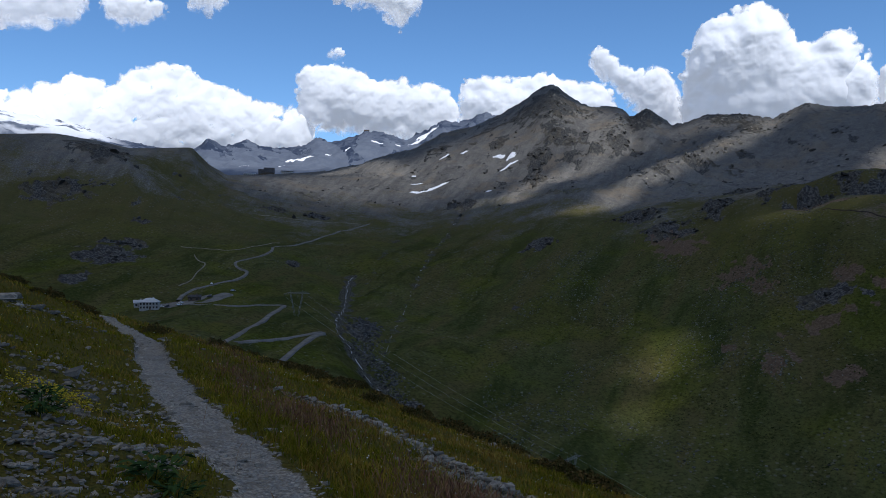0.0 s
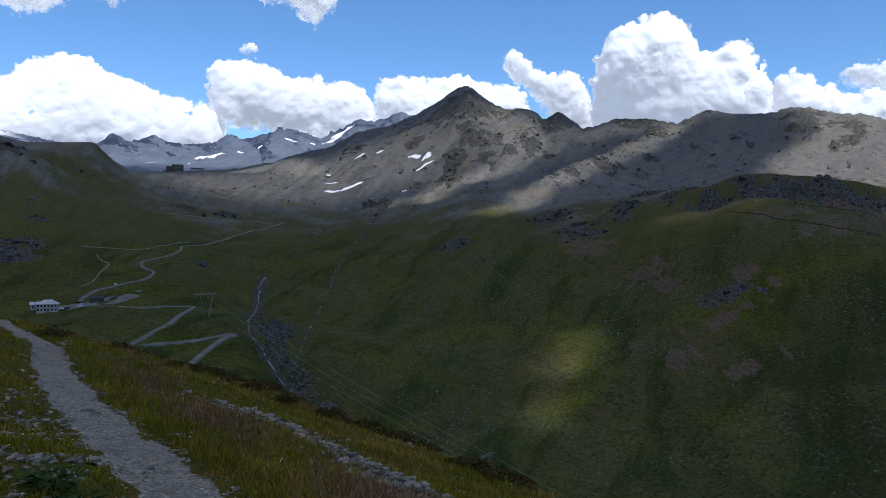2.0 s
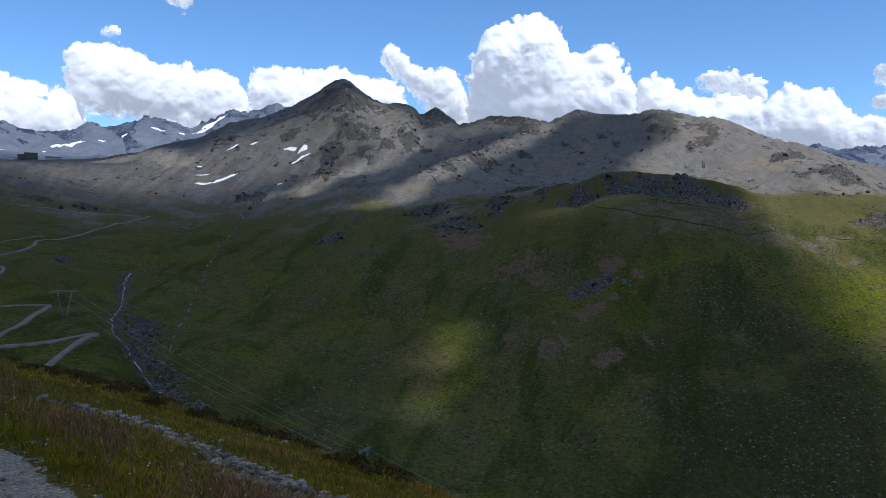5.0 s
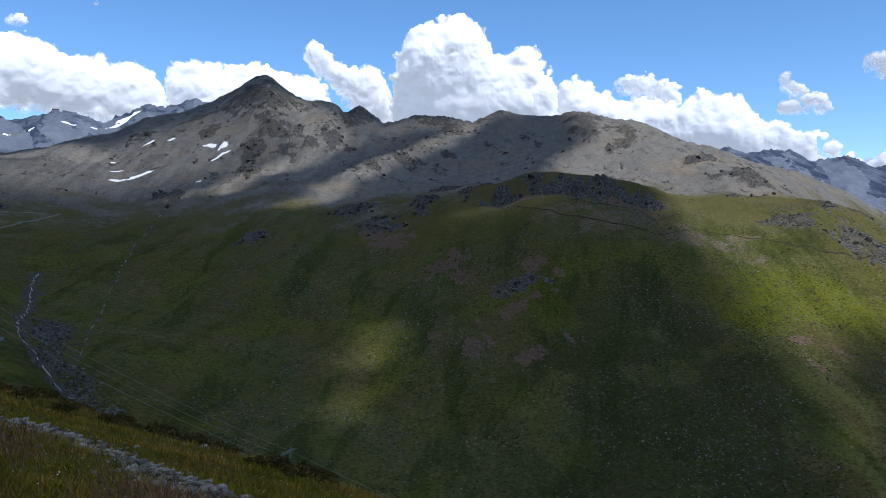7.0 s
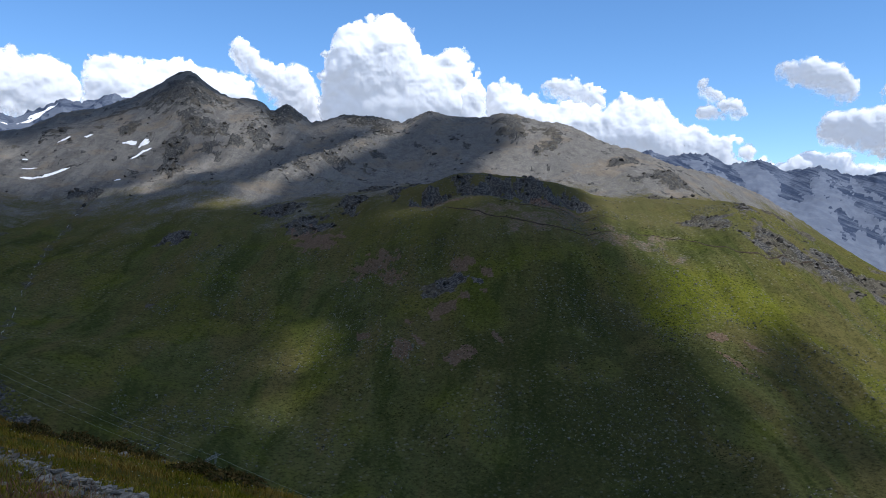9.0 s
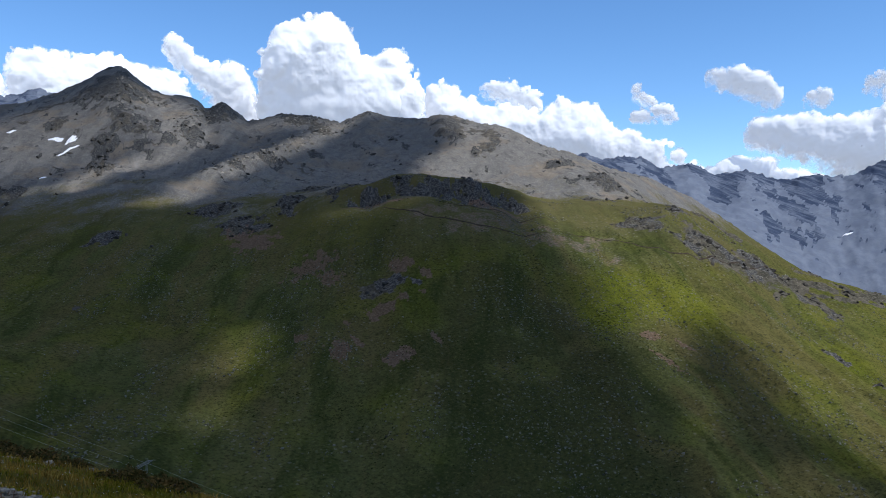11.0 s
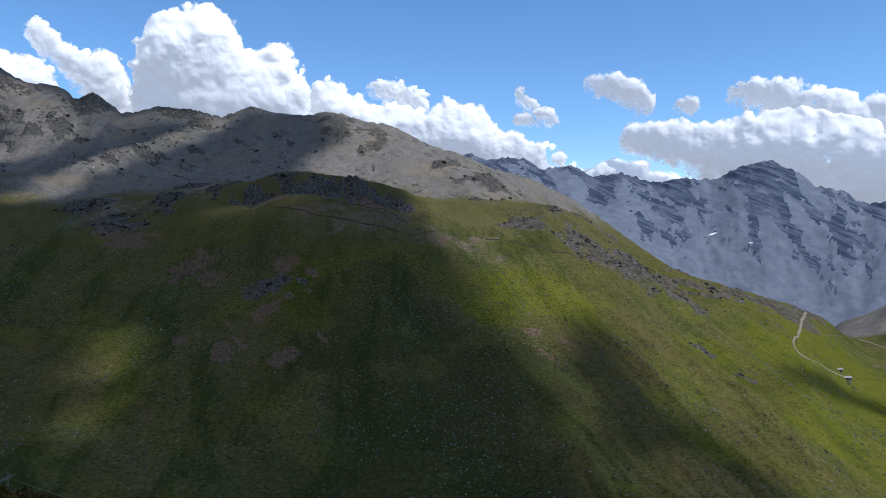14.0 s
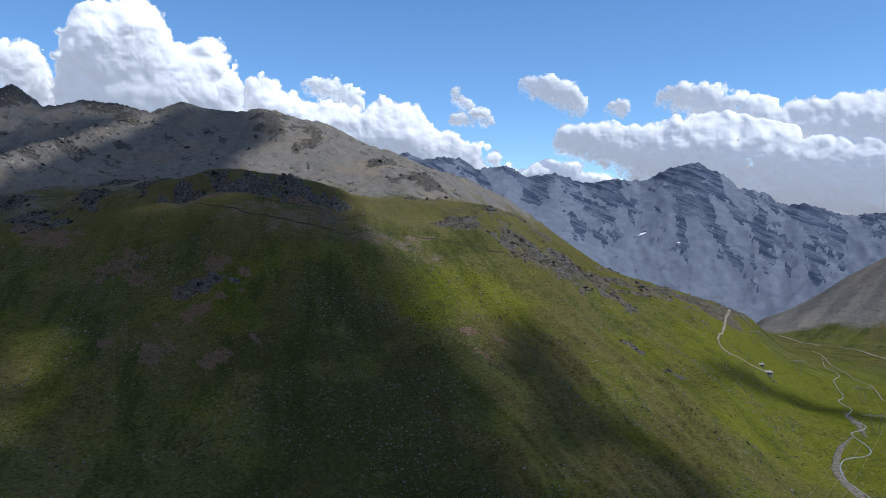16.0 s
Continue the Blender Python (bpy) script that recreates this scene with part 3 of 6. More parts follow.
    lush = np.clip(lush, 0, 1.3) - 0.9 * dark_turf * (1 - np.clip(lush, 0, 1))
    lush = lush * far * np.clip(1 - scree, 0, 1)
    scree = np.maximum(scree, step(66, 67.5, c["az"]) * step(5.15, 5.5, c["zone"] + 0.12 * fbm(x, y, 90, 3, 93)) * far)
    # fall-line streaks, dark crags, near hillside, bare rock of the far range
    streak = 0.5 + 0.5 * fbm((c["az"] - 0.026 * z) * 5 + 2.2 * fbm(x, y, 190, 3, 191), c["r"] / 70, 4.0, 5, 193, 0.6)
    turf = 0.5 + 0.14 * step(45, 51, c["az"]) * (1 - step(64, 68, c["az"])) + 0.55 * fbm(c["fall"] * 12 + 8 * fbm(x, y, 80, 2, 199), c["r"] * 0.16, 30, 6, 201, 0.62)
    streak = 0.5 + (streak - 0.5) * (1 - 0.7 * step(16, 24, c["az"]) * (1 - step(62, 65, c["az"])))
    low = step(3.9, 4.5, c["zone"])
    streak = streak * low + turf * (1 - low)
    jag = fbm(x, 0.5 * y, 24, 5, 195, 0.7)
    dark = step(0.30, 0.62, 0.85 * c["field"] + 0.5 * jag + 0.26 * c["rib"] - 0.06) * c["high"] * (1 - c["beyond"])
    dark = np.maximum(dark, 0.75 * step(0.56, 0.8, jag + 0.4 * fbm(x, y, 150, 3, 203)) * c["high"] * (1 - c["beyond"]) * step(-16, -8, c["az"]))
    dark = np.maximum(dark, np.maximum(0.95 * step(0.22, 0.55, c["cliff"] + 0.25 * jag), 0.9 * step(0.3, 0.6, c["step"] + 0.3 * jag)))
    band = fbm((z + 40 * c["az"]) * 1.3, 48 * c["az"] - 0.2 * z, 85, 6, 197, 0.7)
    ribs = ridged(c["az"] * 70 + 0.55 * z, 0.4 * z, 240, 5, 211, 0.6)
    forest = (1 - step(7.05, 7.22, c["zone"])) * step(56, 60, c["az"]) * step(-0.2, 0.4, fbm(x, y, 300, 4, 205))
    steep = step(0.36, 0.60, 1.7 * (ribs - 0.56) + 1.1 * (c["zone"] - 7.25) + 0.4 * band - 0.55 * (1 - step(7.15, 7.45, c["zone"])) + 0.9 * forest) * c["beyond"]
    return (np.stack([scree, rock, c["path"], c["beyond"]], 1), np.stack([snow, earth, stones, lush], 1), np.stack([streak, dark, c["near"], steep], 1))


def build_ground():
    nr, na = len(RAD), len(AZ)
    xs, ys = RAD[:, None] * np.sin(AZ), RAD[:, None] * np.cos(AZ)
    verts, sets = [], ([], [], [])
    for a in range(0, nr, 60):
        x, y = xs[a:a + 60].ravel(), ys[a:a + 60].ravel()
        z, c = relief(x, y)
        verts.append(np.stack([x, y, z], 1))
        for store, m in zip(sets, covers(x, y, z, c)):
            store.append(m)
    verts = np.concatenate(verts + [np.array([[0, 0, float(ground_z(0, 0)[0])]])])
    i, j = np.meshgrid(np.arange(nr - 1), np.arange(na), indexing="ij")
    jn = (j + 1) % na
    quads = np.stack([i * na + j, i * na + jn, (i + 1) * na + jn, (i + 1) * na + j], 2).reshape(-1, 4)
    fan = np.stack([np.full(na, nr * na), (np.arange(na) + 1) % na, np.arange(na)], 1)
    loops = np.concatenate([quads.ravel(), fan.ravel()])
    starts = np.concatenate([np.arange(0, quads.size, 4), quads.size + np.arange(0, fan.size, 3)])
    mesh = bpy.data.meshes.new("ground")
    mesh.vertices.add(len(verts))
    mesh.vertices.foreach_set("co", verts.astype(np.float32).ravel())
    mesh.loops.add(len(loops))
    mesh.loops.foreach_set("vertex_index", loops.astype(np.int32))
    mesh.polygons.add(len(starts))
    mesh.polygons.foreach_set("loop_start", starts.astype(np.int32))
    mesh.update(calc_edges=True)
    mesh.polygons.foreach_set("use_smooth", np.ones(len(starts), bool))
    for name, store in zip(("cover", "cover_more", "cover_grain"), sets):
        at = mesh.attributes.new(name, "FLOAT_COLOR", "POINT")
        m = np.concatenate(store + [np.zeros((1, 4))]).astype(np.float32)
        at.data.foreach_set("color", m.ravel())
    mesh.materials.append(GROUND)
    return tagged(new("ground", mesh), "alpine ground of grass, scree and rock under broken cloud shade", "ground", kind="structure")


ground = build_ground()

# ---------------------------------------------------------------- clouds
def cloud_material(name, glow):
    n = Nodes(name, 1.0)
    n.bsdf.inputs["Specular IOR Level"].default_value = 0.0
    n.bsdf.inputs["Base Color"].default_value = (0.64, 0.65, 0.67, 1)
    # added glow stands in for sunlight scattered inside the cloud
    n.bsdf.inputs["Emission Color"].default_value = (0.86, 0.92, 1.04, 1)
    n.bsdf.inputs["Emission Strength"].default_value = glow
    at = n.add("Attribute")
    at.attribute_name = "mass"
    wisp = n.noise(110, 4, 0.55)
    n.link(n.ramp(n.math("ADD", at.outputs["Fac"], n.math("MULTIPLY", n.math("SUBTRACT", wisp, 0.5), 0.6)), -0.06, 0.3), n.bsdf.inputs["Alpha"])
    n.bump(wisp, 0.05, 30)
    return n.mat


CLOUD = cloud_material("sunlit glowing cumulus", 0.29)


def billow(a, e, size, octaves, seed):
    total, amp = np.zeros_like(a), 1.0
    for k in range(octaves):
        total += amp * (np.abs(perlin(a / size + 3.1 * k, e / size - 7.7 * k, seed + k)) * 1.5 - 0.42)
        amp, size = amp * 0.56, size / 2.05
    return total


def cumulus(tops, base, seed, deep=1.0, dist=4780.0, lumps=0.36, label="white cumulus cloud with grey base over the ridge", biggest=1.5):
    """A heaped cloud behind the skyline: bearings and heights (degrees) of its tops, and the height of its base."""
    t = np.array(tops, float)
    step_deg = 0.09
    a = np.arange(t[0, 0] - 1.5, t[-1, 0] + 1.5, step_deg)
    e = np.arange(np.min(np.array(base, float)[..., -1]) - 2.5, t[:, 1].max() + 1.2, step_deg)
    A, E = np.meshgrid(a, e)
    top = np.interp(A, t[:, 0], t[:, 1])
    b = np.array(base if isinstance(base, list) else [(t[0, 0], base[0]), (t[-1, 0], base[1])], float)
    low = np.interp(A, b[:, 0], b[:, 1])
    side = np.minimum(A - t[0, 0] + 0.2, t[-1, 0] + 0.2 - A)
    room = np.minimum(np.minimum(top - E, side), E - low + 0.4)      # distance to the cloud's edge, in degrees
    room = room + 0.3 * perlin(A / 0.8, E / 0.8, seed + 60) * step(0.0, 0.6, room)
    rng = np.random.default_rng(seed)
    open_cells = np.argwhere(room > 0.12)
    broad = np.clip(room, 0, 3)
    for _ in range(40):
        broad = (broad + np.roll(broad, 2, 0) + np.roll(broad, -2, 0) + np.roll(broad, 2, 1) + np.roll(broad, -2, 1)) / 5
    broad = 1.5 * deep * np.sqrt(np.maximum(broad, 0) * 2.0)          # the body of the cloud, rounded towards its rim
    swell, mass = broad - 0.3, np.full(A.shape, -1.0)
    height = np.clip((E - low) / np.maximum(top - low, 0.5), 0, 1)
    plump = 0.3 if deep > 1.2 else 0.65
    crisp = plump + (1 - plump) * step(0.3, 0.8, height)

    def puff(ca, ce, size, bed, proud):
        i0, i1 = np.searchsorted(e, (ce - size, ce + size))
        j0, j1 = np.searchsorted(a, (ca - size, ca + size))
        if i1 <= i0 or j1 <= j0:
            return
        aa, ee = A[i0:i1, j0:j1] - ca, E[i0:i1, j0:j1] - ce
        q = size * size - aa * aa - ee * ee
        bulge = np.where(q > 0, bed + proud * np.sqrt(np.maximum(q, 0)), -2)
        swell[i0:i1, j0:j1] = np.maximum(swell[i0:i1, j0:j1], bulge)
        mass[i0:i1, j0:j1] = np.maximum(mass[i0:i1, j0:j1], q / size)

    count = int(30 + len(open_cells) * step_deg ** 2 * 4.5)
    for k in rng.integers(len(open_cells), size=count):
        i, j = open_cells[k]
        size = float(np.clip(min(room[i, j] * (0.8 + 0.3 * rng.random()), 0.45 + (biggest - 0.5) * rng.random() ** 1.5), 0.16, biggest))
        bed, proud = float(broad[i, j] - 0.7 * size), float(crisp[i, j])
        puff(a[j], e[i], size, bed, proud)
        for _ in range(5):
            t, off, s = rng.random() * 6.283, size * (0.5 + 0.45 * rng.random()), size * (0.18 + 0.3 * rng.random())
            puff(a[j] + off * math.cos(t), e[i] + off * math.sin(t), s, bed + proud * (math.sqrt(size * size - off * off) - 0.55 * s), proud)
            t2 = t + rng.normal() * 0.6
            puff(a[j] + (off + 0.7 * s) * math.cos(t2), e[i] + (off + 0.7 * s) * math.sin(t2), 0.5 * s, bed + proud * 0.5 * size, proud)
    for _ in range(11):
        swell = (swell + np.roll(swell, 1, 0) + np.roll(swell, -1, 0) + np.roll(swell, 1, 1) + np.roll(swell, -1, 1)) / 5
    heap = billow(A, E, 1.1, 5, seed)
    mass = 0.9 * mass + lumps * 0.6 * heap - 0.05
    mass = np.minimum(mass, 0.3 * (E - low + 0.3 + 0.5 * heap))       # the underside frays out
    depth = 78 * np.maximum(swell, -1.0) + 5 * heap * crisp
    body = np.clip(mass, 0, 1)
    front, back = dist - depth, dist + 90 + 30 * np.sqrt(body)
    keep = mass > -0.1
    faces_at = keep[:-1, :-1] & keep[1:, :-1] & keep[:-1, 1:] & keep[1:, 1:]
    ne, na = A.shape
    idx = np.arange(ne * na).reshape(ne, na)
    q = np.stack([idx[:-1, :-1], idx[:-1, 1:], idx[1:, 1:], idx[1:, :-1]], 2)[faces_at]
    used, inv = np.unique(q, return_inverse=True)
    q = inv.reshape(-1, 4)
    ar, er = np.radians(A.ravel()[used]), np.radians(E.ravel()[used])
    def place(d):
        d = d.ravel()[used]
        return np.stack([d * np.cos(er) * np.sin(ar), d * np.cos(er) * np.cos(ar), EYE[2] + d * np.sin(er)], 1)
    n = len(used)
    verts = np.concatenate([place(front), place(back)])
    faces = np.concatenate([q, q[:, ::-1] + n])
    mesh = bpy.data.meshes.new("cloud")
    mesh.from_pydata(verts.tolist(), [], faces.tolist())
    mesh.polygons.foreach_set("use_smooth", np.ones(len(faces), bool))
    at = mesh.attributes.new("mass", "FLOAT", "POINT")
    m = mass.ravel()[used].astype(np.float32)
    at.data.foreach_set("value", np.concatenate([m, m]))
    mesh.materials.append(CLOUD)
    return tagged(new("cloud", mesh), label, "cloud", "clouds behind the ridge")


SMALL, WISP, FLAT = "small detached white cloud", "small torn wisp of white cloud", "flat white cloud high above the valley"
cumulus([(-34,10.4),(-30.3,10.6),(-27.7,11.2),(-26,12),(-24.6,11.9),(-23,11.9),(-22.1,12.8),(-20.2,13.3),(-18.5,13.1),(-17.6,12.2),(-16,12),(-13.6,11.2),(-11.1,10.7),(-9.7,9.7)], (4, 6.5), 301, biggest=1.1, label="long white bank of cumulus with grey underside")
cumulus([(-10.8,13),(-9.9,13.7),(-8.6,14.05),(-6.1,13.4),(-4.9,12.5),(-4,13),(-2.7,12.6),(-0.6,12.7),(0.6,11.9),(1.1,10.6)], (9.4, 8), 317)
cumulus([(1.4,12.4),(3.2,13.3),(5.8,13.05),(7.5,13.2),(9.5,12.75),(11.5,12.6),(12.7,11.6)], (7, 8.5), 331)
cumulus([(10.9,14.8),(11.9,14.85),(12.7,14.05),(13.7,13.5),(14.7,13.3),(15.7,13.5),(16.4,12.7),(17.1,11.4),(17.7,10.6)], [(10.9, 14), (11.5, 13.2), (12.5, 12.3), (13.5, 11), (15.5, 9.6), (17.2, 8)], 347, 0.6, 4800, lumps=0.5, label="ragged white cloud arm beside the tall cumulus")
cumulus([(17.4,10.4),(18,12),(18.5,13.5),(18.8,15),(19.9,16.5),(20.9,17),(22.6,17.15),(23.7,16.3),(24.5,15.1),(25,14.1),(26,14.2),(27.3,14.75),(28.7,14.5),(29.3,13.5),(29.6,11.8)], (7, 7), 353, 1.5, 4790, biggest=1.8, label="towering cumulus with grey core and bright rim")
cumulus([(25.8,11.4),(26.6,12.4),(27.8,12.8),(29,12.2),(29.8,11.2)], (8.5, 8.5), 359, 0.9, 4600, label="bright cloud lobe at the foot of the tall cumulus")
cumulus([(29.9,12),(30.7,12.4),(32.2,12),(33.2,11.2),(33.9,10.8),(35.1,10.5),(36.2,10.7),(38.6,10.4),(39.6,10.85),(41,11.05),(42.4,10.6),(43,9.6),(44.6,8.7),(46.1,8.3),(48,7.8),(49.1,6.7),(50.2,6.1)], (7, 4.5), 367, biggest=1.1)
cumulus([(33.9,12),(35.1,12.5),(36.6,12.3),(37.8,11.6),(38.4,10.8)], [(33.9, 11.4), (35.5, 11), (38.4, 9.8)], 369, 0.5, 4830, lumps=0.5, label=WISP)
cumulus([(50.2,6),(51,6.25),(52.6,6.5),(54.6,5.7),(56.6,5.4),(58,4.8)], (3, 2.5), 373, 0.6)
cumulus([(45.2,11.8),(45.7,11.8),(46.3,11),(46.9,10.6)], [(45.2, 10.9), (46.9, 9.8)], 379, 0.4, lumps=0.55, label=WISP)
cumulus([(45.1,9.9),(46,10.1),(47.2,10.3),(48,10)], (9.1, 9.3), 381, 0.4, lumps=0.55, label=WISP)
cumulus([(50.3,12.2),(51.2,12.65),(52.6,12.85),(54.3,11.9),(55.3,11.1)], [(50.3, 11.7), (51.9, 10.8), (54, 9.8), (55.4, 9.8)], 383, 0.7, label=SMALL)
cumulus([(56.7,10.5),(57.6,10.85),(58.3,10.5)], (9.7, 9.7), 389, 0.5, lumps=0.45, label=SMALL)
cumulus([(53,8),(53.7,8.9),(56.2,9.2),(59,8.8),(60.4,9),(62.5,9.6),(65.5,9.6),(70,8.6),(74,8.2),(80,8)], [(53, 7), (56, 6.2), (60, 4.5), (70, 2), (80, 0)], 397, 0.9, lumps=0.34, biggest=1.2, label="broad white cloud bank with grey underside")
cumulus([(60.2,11.2),(61.7,11.7),(64,11.7),(66.6,10.8),(68.1,9.9),(70.6,10.1),(72.6,10.4),(75,10),(79,10.4)], [(60.2, 10.3), (63, 9), (68, 6), (79, 4)], 401, 1.0, 4840, lumps=0.34, biggest=1.2, label="broad white cloud layer above the far range")
cumulus([(-34,18.6),(-30,18.2),(-27,17.8),(-25.2,17)], [(-34, 14.8), (-30.3, 14.6), (-28.4, 14.7), (-26.3, 15.3), (-25.2, 16.3)], 409, 0.6, label=FLAT)
cumulus([(-24.1,17.8),(-22.4,17.6),(-20,17.2)], [(-24.1, 16.4), (-23.2, 15.5), (-21.3, 16), (-20, 16.6)], 419, 0.5, lumps=0.5, label=SMALL)
cumulus([(-18.5,18.4),(-17.2,18.4),(-15.8,18.2)], [(-18.5, 17.3), (-17.3, 16.8), (-15.8, 17.7)], 421, 0.5, lumps=0.45, label=SMALL)
cumulus([(-8.4,19.6),(-5.7,19.6),(-3.6,19.2),(-1.8,18.8)], [(-8.4, 18.4), (-5.7, 18), (-4.4, 17.5), (-3.2, 16.7), (-1.8, 18)], 431, 0.6, lumps=0.45, label=FLAT)
cumulus([(-8.6,14.9),(-8,15.2),(-7.4,14.8)], (14.4, 14.4), 433, 0.4, lumps=0.4, label=WISP)


# ---------------------------------------------------------------- the cloud overhead that shades the valley
DECK = 1500.0
DECK_MAX = 0.97
# plan of the sunlit ground to the east of the cloud's shadow, and of the gaps in it (places, half width, strength)
LIT_EDGE = [spot(a, d)[:2] for a, d in ((70, 330), (65.4, 470), (63.5, 482), (61.6, 500), (59.2, 528), (56.8, 553), (54.4, 594), (52.4, 655), (50.8, 688), (49.6, 672), (49.2, 620), (49.2, 570), (47.9, 552), (46.4, 572), (45, 612), (43.8, 655), (42.7, 698), (41.1, 750), (39.3, 795), (37.4, 850), (37.2, 960), (35, 1150), (30, 1260), (29, 1350), (29.6, 1410), (32, 1460), (31, 1560), (30, 1700), (20, 2500), (60, 4600), (90, 4000), (90, 330))]
GAPS = [([(16.8, 661), (15.6, 613)], 20, 0.55), ([(14.4, 554), (13.4, 528)], 17, 0.5), ([(10.3, 1089), (11.9, 1118), (15.1, 1292)], 22, 0.85), ([(15.1, 1292), (18.2, 1415), (21.3, 1540), (23.6, 1702)], 30, 0.75), ([(5.1, 1269), (6.8, 1362), (8.3, 1410)], 26, 0.8),
        ([(8.7, 1402), (11.1, 1448), (12.3, 1531)], 36, 0.75), ([(-7.8, 1789), (-6.1, 1880), (-3.6, 1658)], 44, 0.8), ([(1.5, 1284), (4.9, 1295)], 16, 0.4), ([(-8, 2600), (0, 2450), (11, 2480)], 260, 1.0), ([(-6, 1560), (8, 1640)], 230, 0.48), ([(9.8, 1850), (11.4, 1690), (13, 1560)], 60, 0.6), ([(19, 1700), (24, 1720)], 90, 0.35), ([(49.4, 570), (50.8, 500), (53.4, 446)], 14, 0.42), ([(56.5, 480), (59.5, 440)], 20, 0.4), ([(24, 870), (28, 850)], 26, 0.25)]
SHADES = [([(65, 775), (67.1, 839), (69.2, 889), (71.6, 870), (75, 851)], 26, 0.8), ([(62.5, 660), (64, 720)], 16, 0.4)]
SHADES = [([spot(a, d)[:2] for a, d in pts], half, k) for pts, half, k in SHADES]
GAPS = [([spot(a, d)[:2] for a, d in pts], half, k) for pts, half, k in GAPS]


def to_deck(x, y):
    z = ground_z(x, y)
    k = (DECK - z) / TO_SUN.z
    return x + k * TO_SUN.x, y + k * TO_SUN.y


def inside(x, y, poly):
    hit = np.zeros(x.shape, bool)
    for (ax, ay), (bx, by) in zip(poly, poly[1:] + poly[:1]):
        cross = ((ay > y) != (by > y)) & (x < (bx - ax) * (y - ay) / ((by - ay) or 1e-9) + ax)
        hit ^= cross
    return hit


def cloud_deck():
    mx, my = (DECK / TO_SUN.z * v for v in TO_SUN.xy)
    gx, gy = np.meshgrid(np.arange(-2500, 1600, 19.0) + mx, np.arange(-1260, 2940, 19.0) + my, indexing="ij")
    x = gx + 9 * fbm(gx, gy, 60, 3, 501)
    y = gy + 9 * fbm(gx, gy, 60, 3, 511)
    edge = [tuple(float(v[0]) for v in to_deck(np.array([float(a)]), np.array([float(b)]))) for a, b in LIT_EDGE]
    d, _ = along(x, y, edge + edge[:1])
    cover = step(-36, 20, np.where(inside(x, y, edge), -d, d))
    for pts, half, strength in GAPS:
        line = [tuple(float(v[0]) for v in to_deck(np.array([float(a)]), np.array([float(b)]))) for a, b in pts]
        d, _ = along(x, y, line)
        cover = cover * (1 - strength * (1 - step(0.35 * half, 1.5 * half, d)))
    for pts, half, strength in SHADES:
        line = [tuple(float(v[0]) for v in to_deck(np.array([float(a)]), np.array([float(b)]))) for a, b in pts]
        cover = np.maximum(cover, strength * (1 - step(0.35 * half, 1.5 * half, along(x, y, line)[0])))
    rim = np.minimum(np.minimum(gx - mx + 2500, 1600 + mx - gx), np.minimum(gy - my + 1260, 2940 + my - gy)) + 200 * fbm(gx, gy, 500, 3, 521)
    cover = cover * step(0, 500, rim)
    puff = 70 * billow(gx / 100, gy / 100, 3.0, 4, 531)
    keep = cover > 0.01
    cells = keep[:-1, :-1] | keep[1:, :-1] | keep[:-1, 1:] | keep[1:, 1:]
    idx = np.arange(gx.size).reshape(gx.shape)
    q = np.stack([idx[:-1, :-1], idx[1:, :-1], idx[1:, 1:], idx[:-1, 1:]], 2)[cells]
    high = 20 + cover * (120 + puff)      # bulges rise along the sunbeams, so that the shadow keeps its plan
    top = np.stack([gx + high * TO_SUN.x / TO_SUN.z, gy + high * TO_SUN.y / TO_SUN.z, DECK + high], 2).reshape(-1, 3)
    mesh = bpy.data.meshes.new("cloud_deck")
    mesh.from_pydata(top.tolist(), [], q.tolist())
    mesh.polygons.foreach_set("use_smooth", np.ones(len(q), bool))
    at = mesh.attributes.new("mass", "FLOAT", "POINT")
    at.data.foreach_set("value", (DECK_MAX * cover).ravel().astype(np.float32))
    n = Nodes("shading cloud", 1.0)
    a = n.add("Attribute")
    a.attribute_name = "mass"
    clear, thick, thin, body = n.add("BsdfTransparent"), n.add("BsdfDiffuse"), n.add("BsdfTranslucent"), n.add("MixShader", Fac=0.88)
    thick.inputs["Color"].default_value, thin.inputs["Color"].default_value = (0.9, 0.9, 0.92, 1), (0.5, 0.492, 0.47, 1)
    whole = n.add("MixShader")
    n.link(thick.outputs[0], body.inputs[1])
    n.link(thin.outputs[0], body.inputs[2])
    n.link(a.outputs["Fac"], whole.inputs["Fac"])
    n.link(clear.outputs[0], whole.inputs[1])
    n.link(body.outputs[0], whole.inputs[2])
    n.link(whole.outputs[0], n.tree.nodes["Material Output"].inputs["Surface"])
    mesh.materials.append(n.mat)
    return tagged(new("cloud_deck", mesh), "broad cloud overhead whose shadow lies on the valley", "cloud", kind="structure")


cloud_deck()


# ---------------------------------------------------------------- builders
def mesh_ob(name, bm, material, parent=None, label="", smooth=False):
    mesh = bpy.data.meshes.new(name)
    if smooth:
        for f in bm.faces:
            f.smooth = True
    bm.to_mesh(mesh)
    bm.free()
    mesh.materials.append(material)
    ob = new(name, mesh)
    if parent is not None:
        ob.parent = parent
    return tagged(ob, label) if label else ob


def part(name, bm, material, parent, label="", smooth=False):
    return mesh_ob(name, bm, material, parent, label, smooth)


def box(bm, sx, sy, sz, m=None):
    """A box of that size standing on z = 0, placed by the pose m."""
    made = bmesh.ops.create_cube(bm, size=1.0, matrix=(m or Matrix()) @ Matrix.Translation((0, 0, sz / 2)) @ Matrix.Diagonal((sx, sy, sz, 1)))
    return made["verts"]


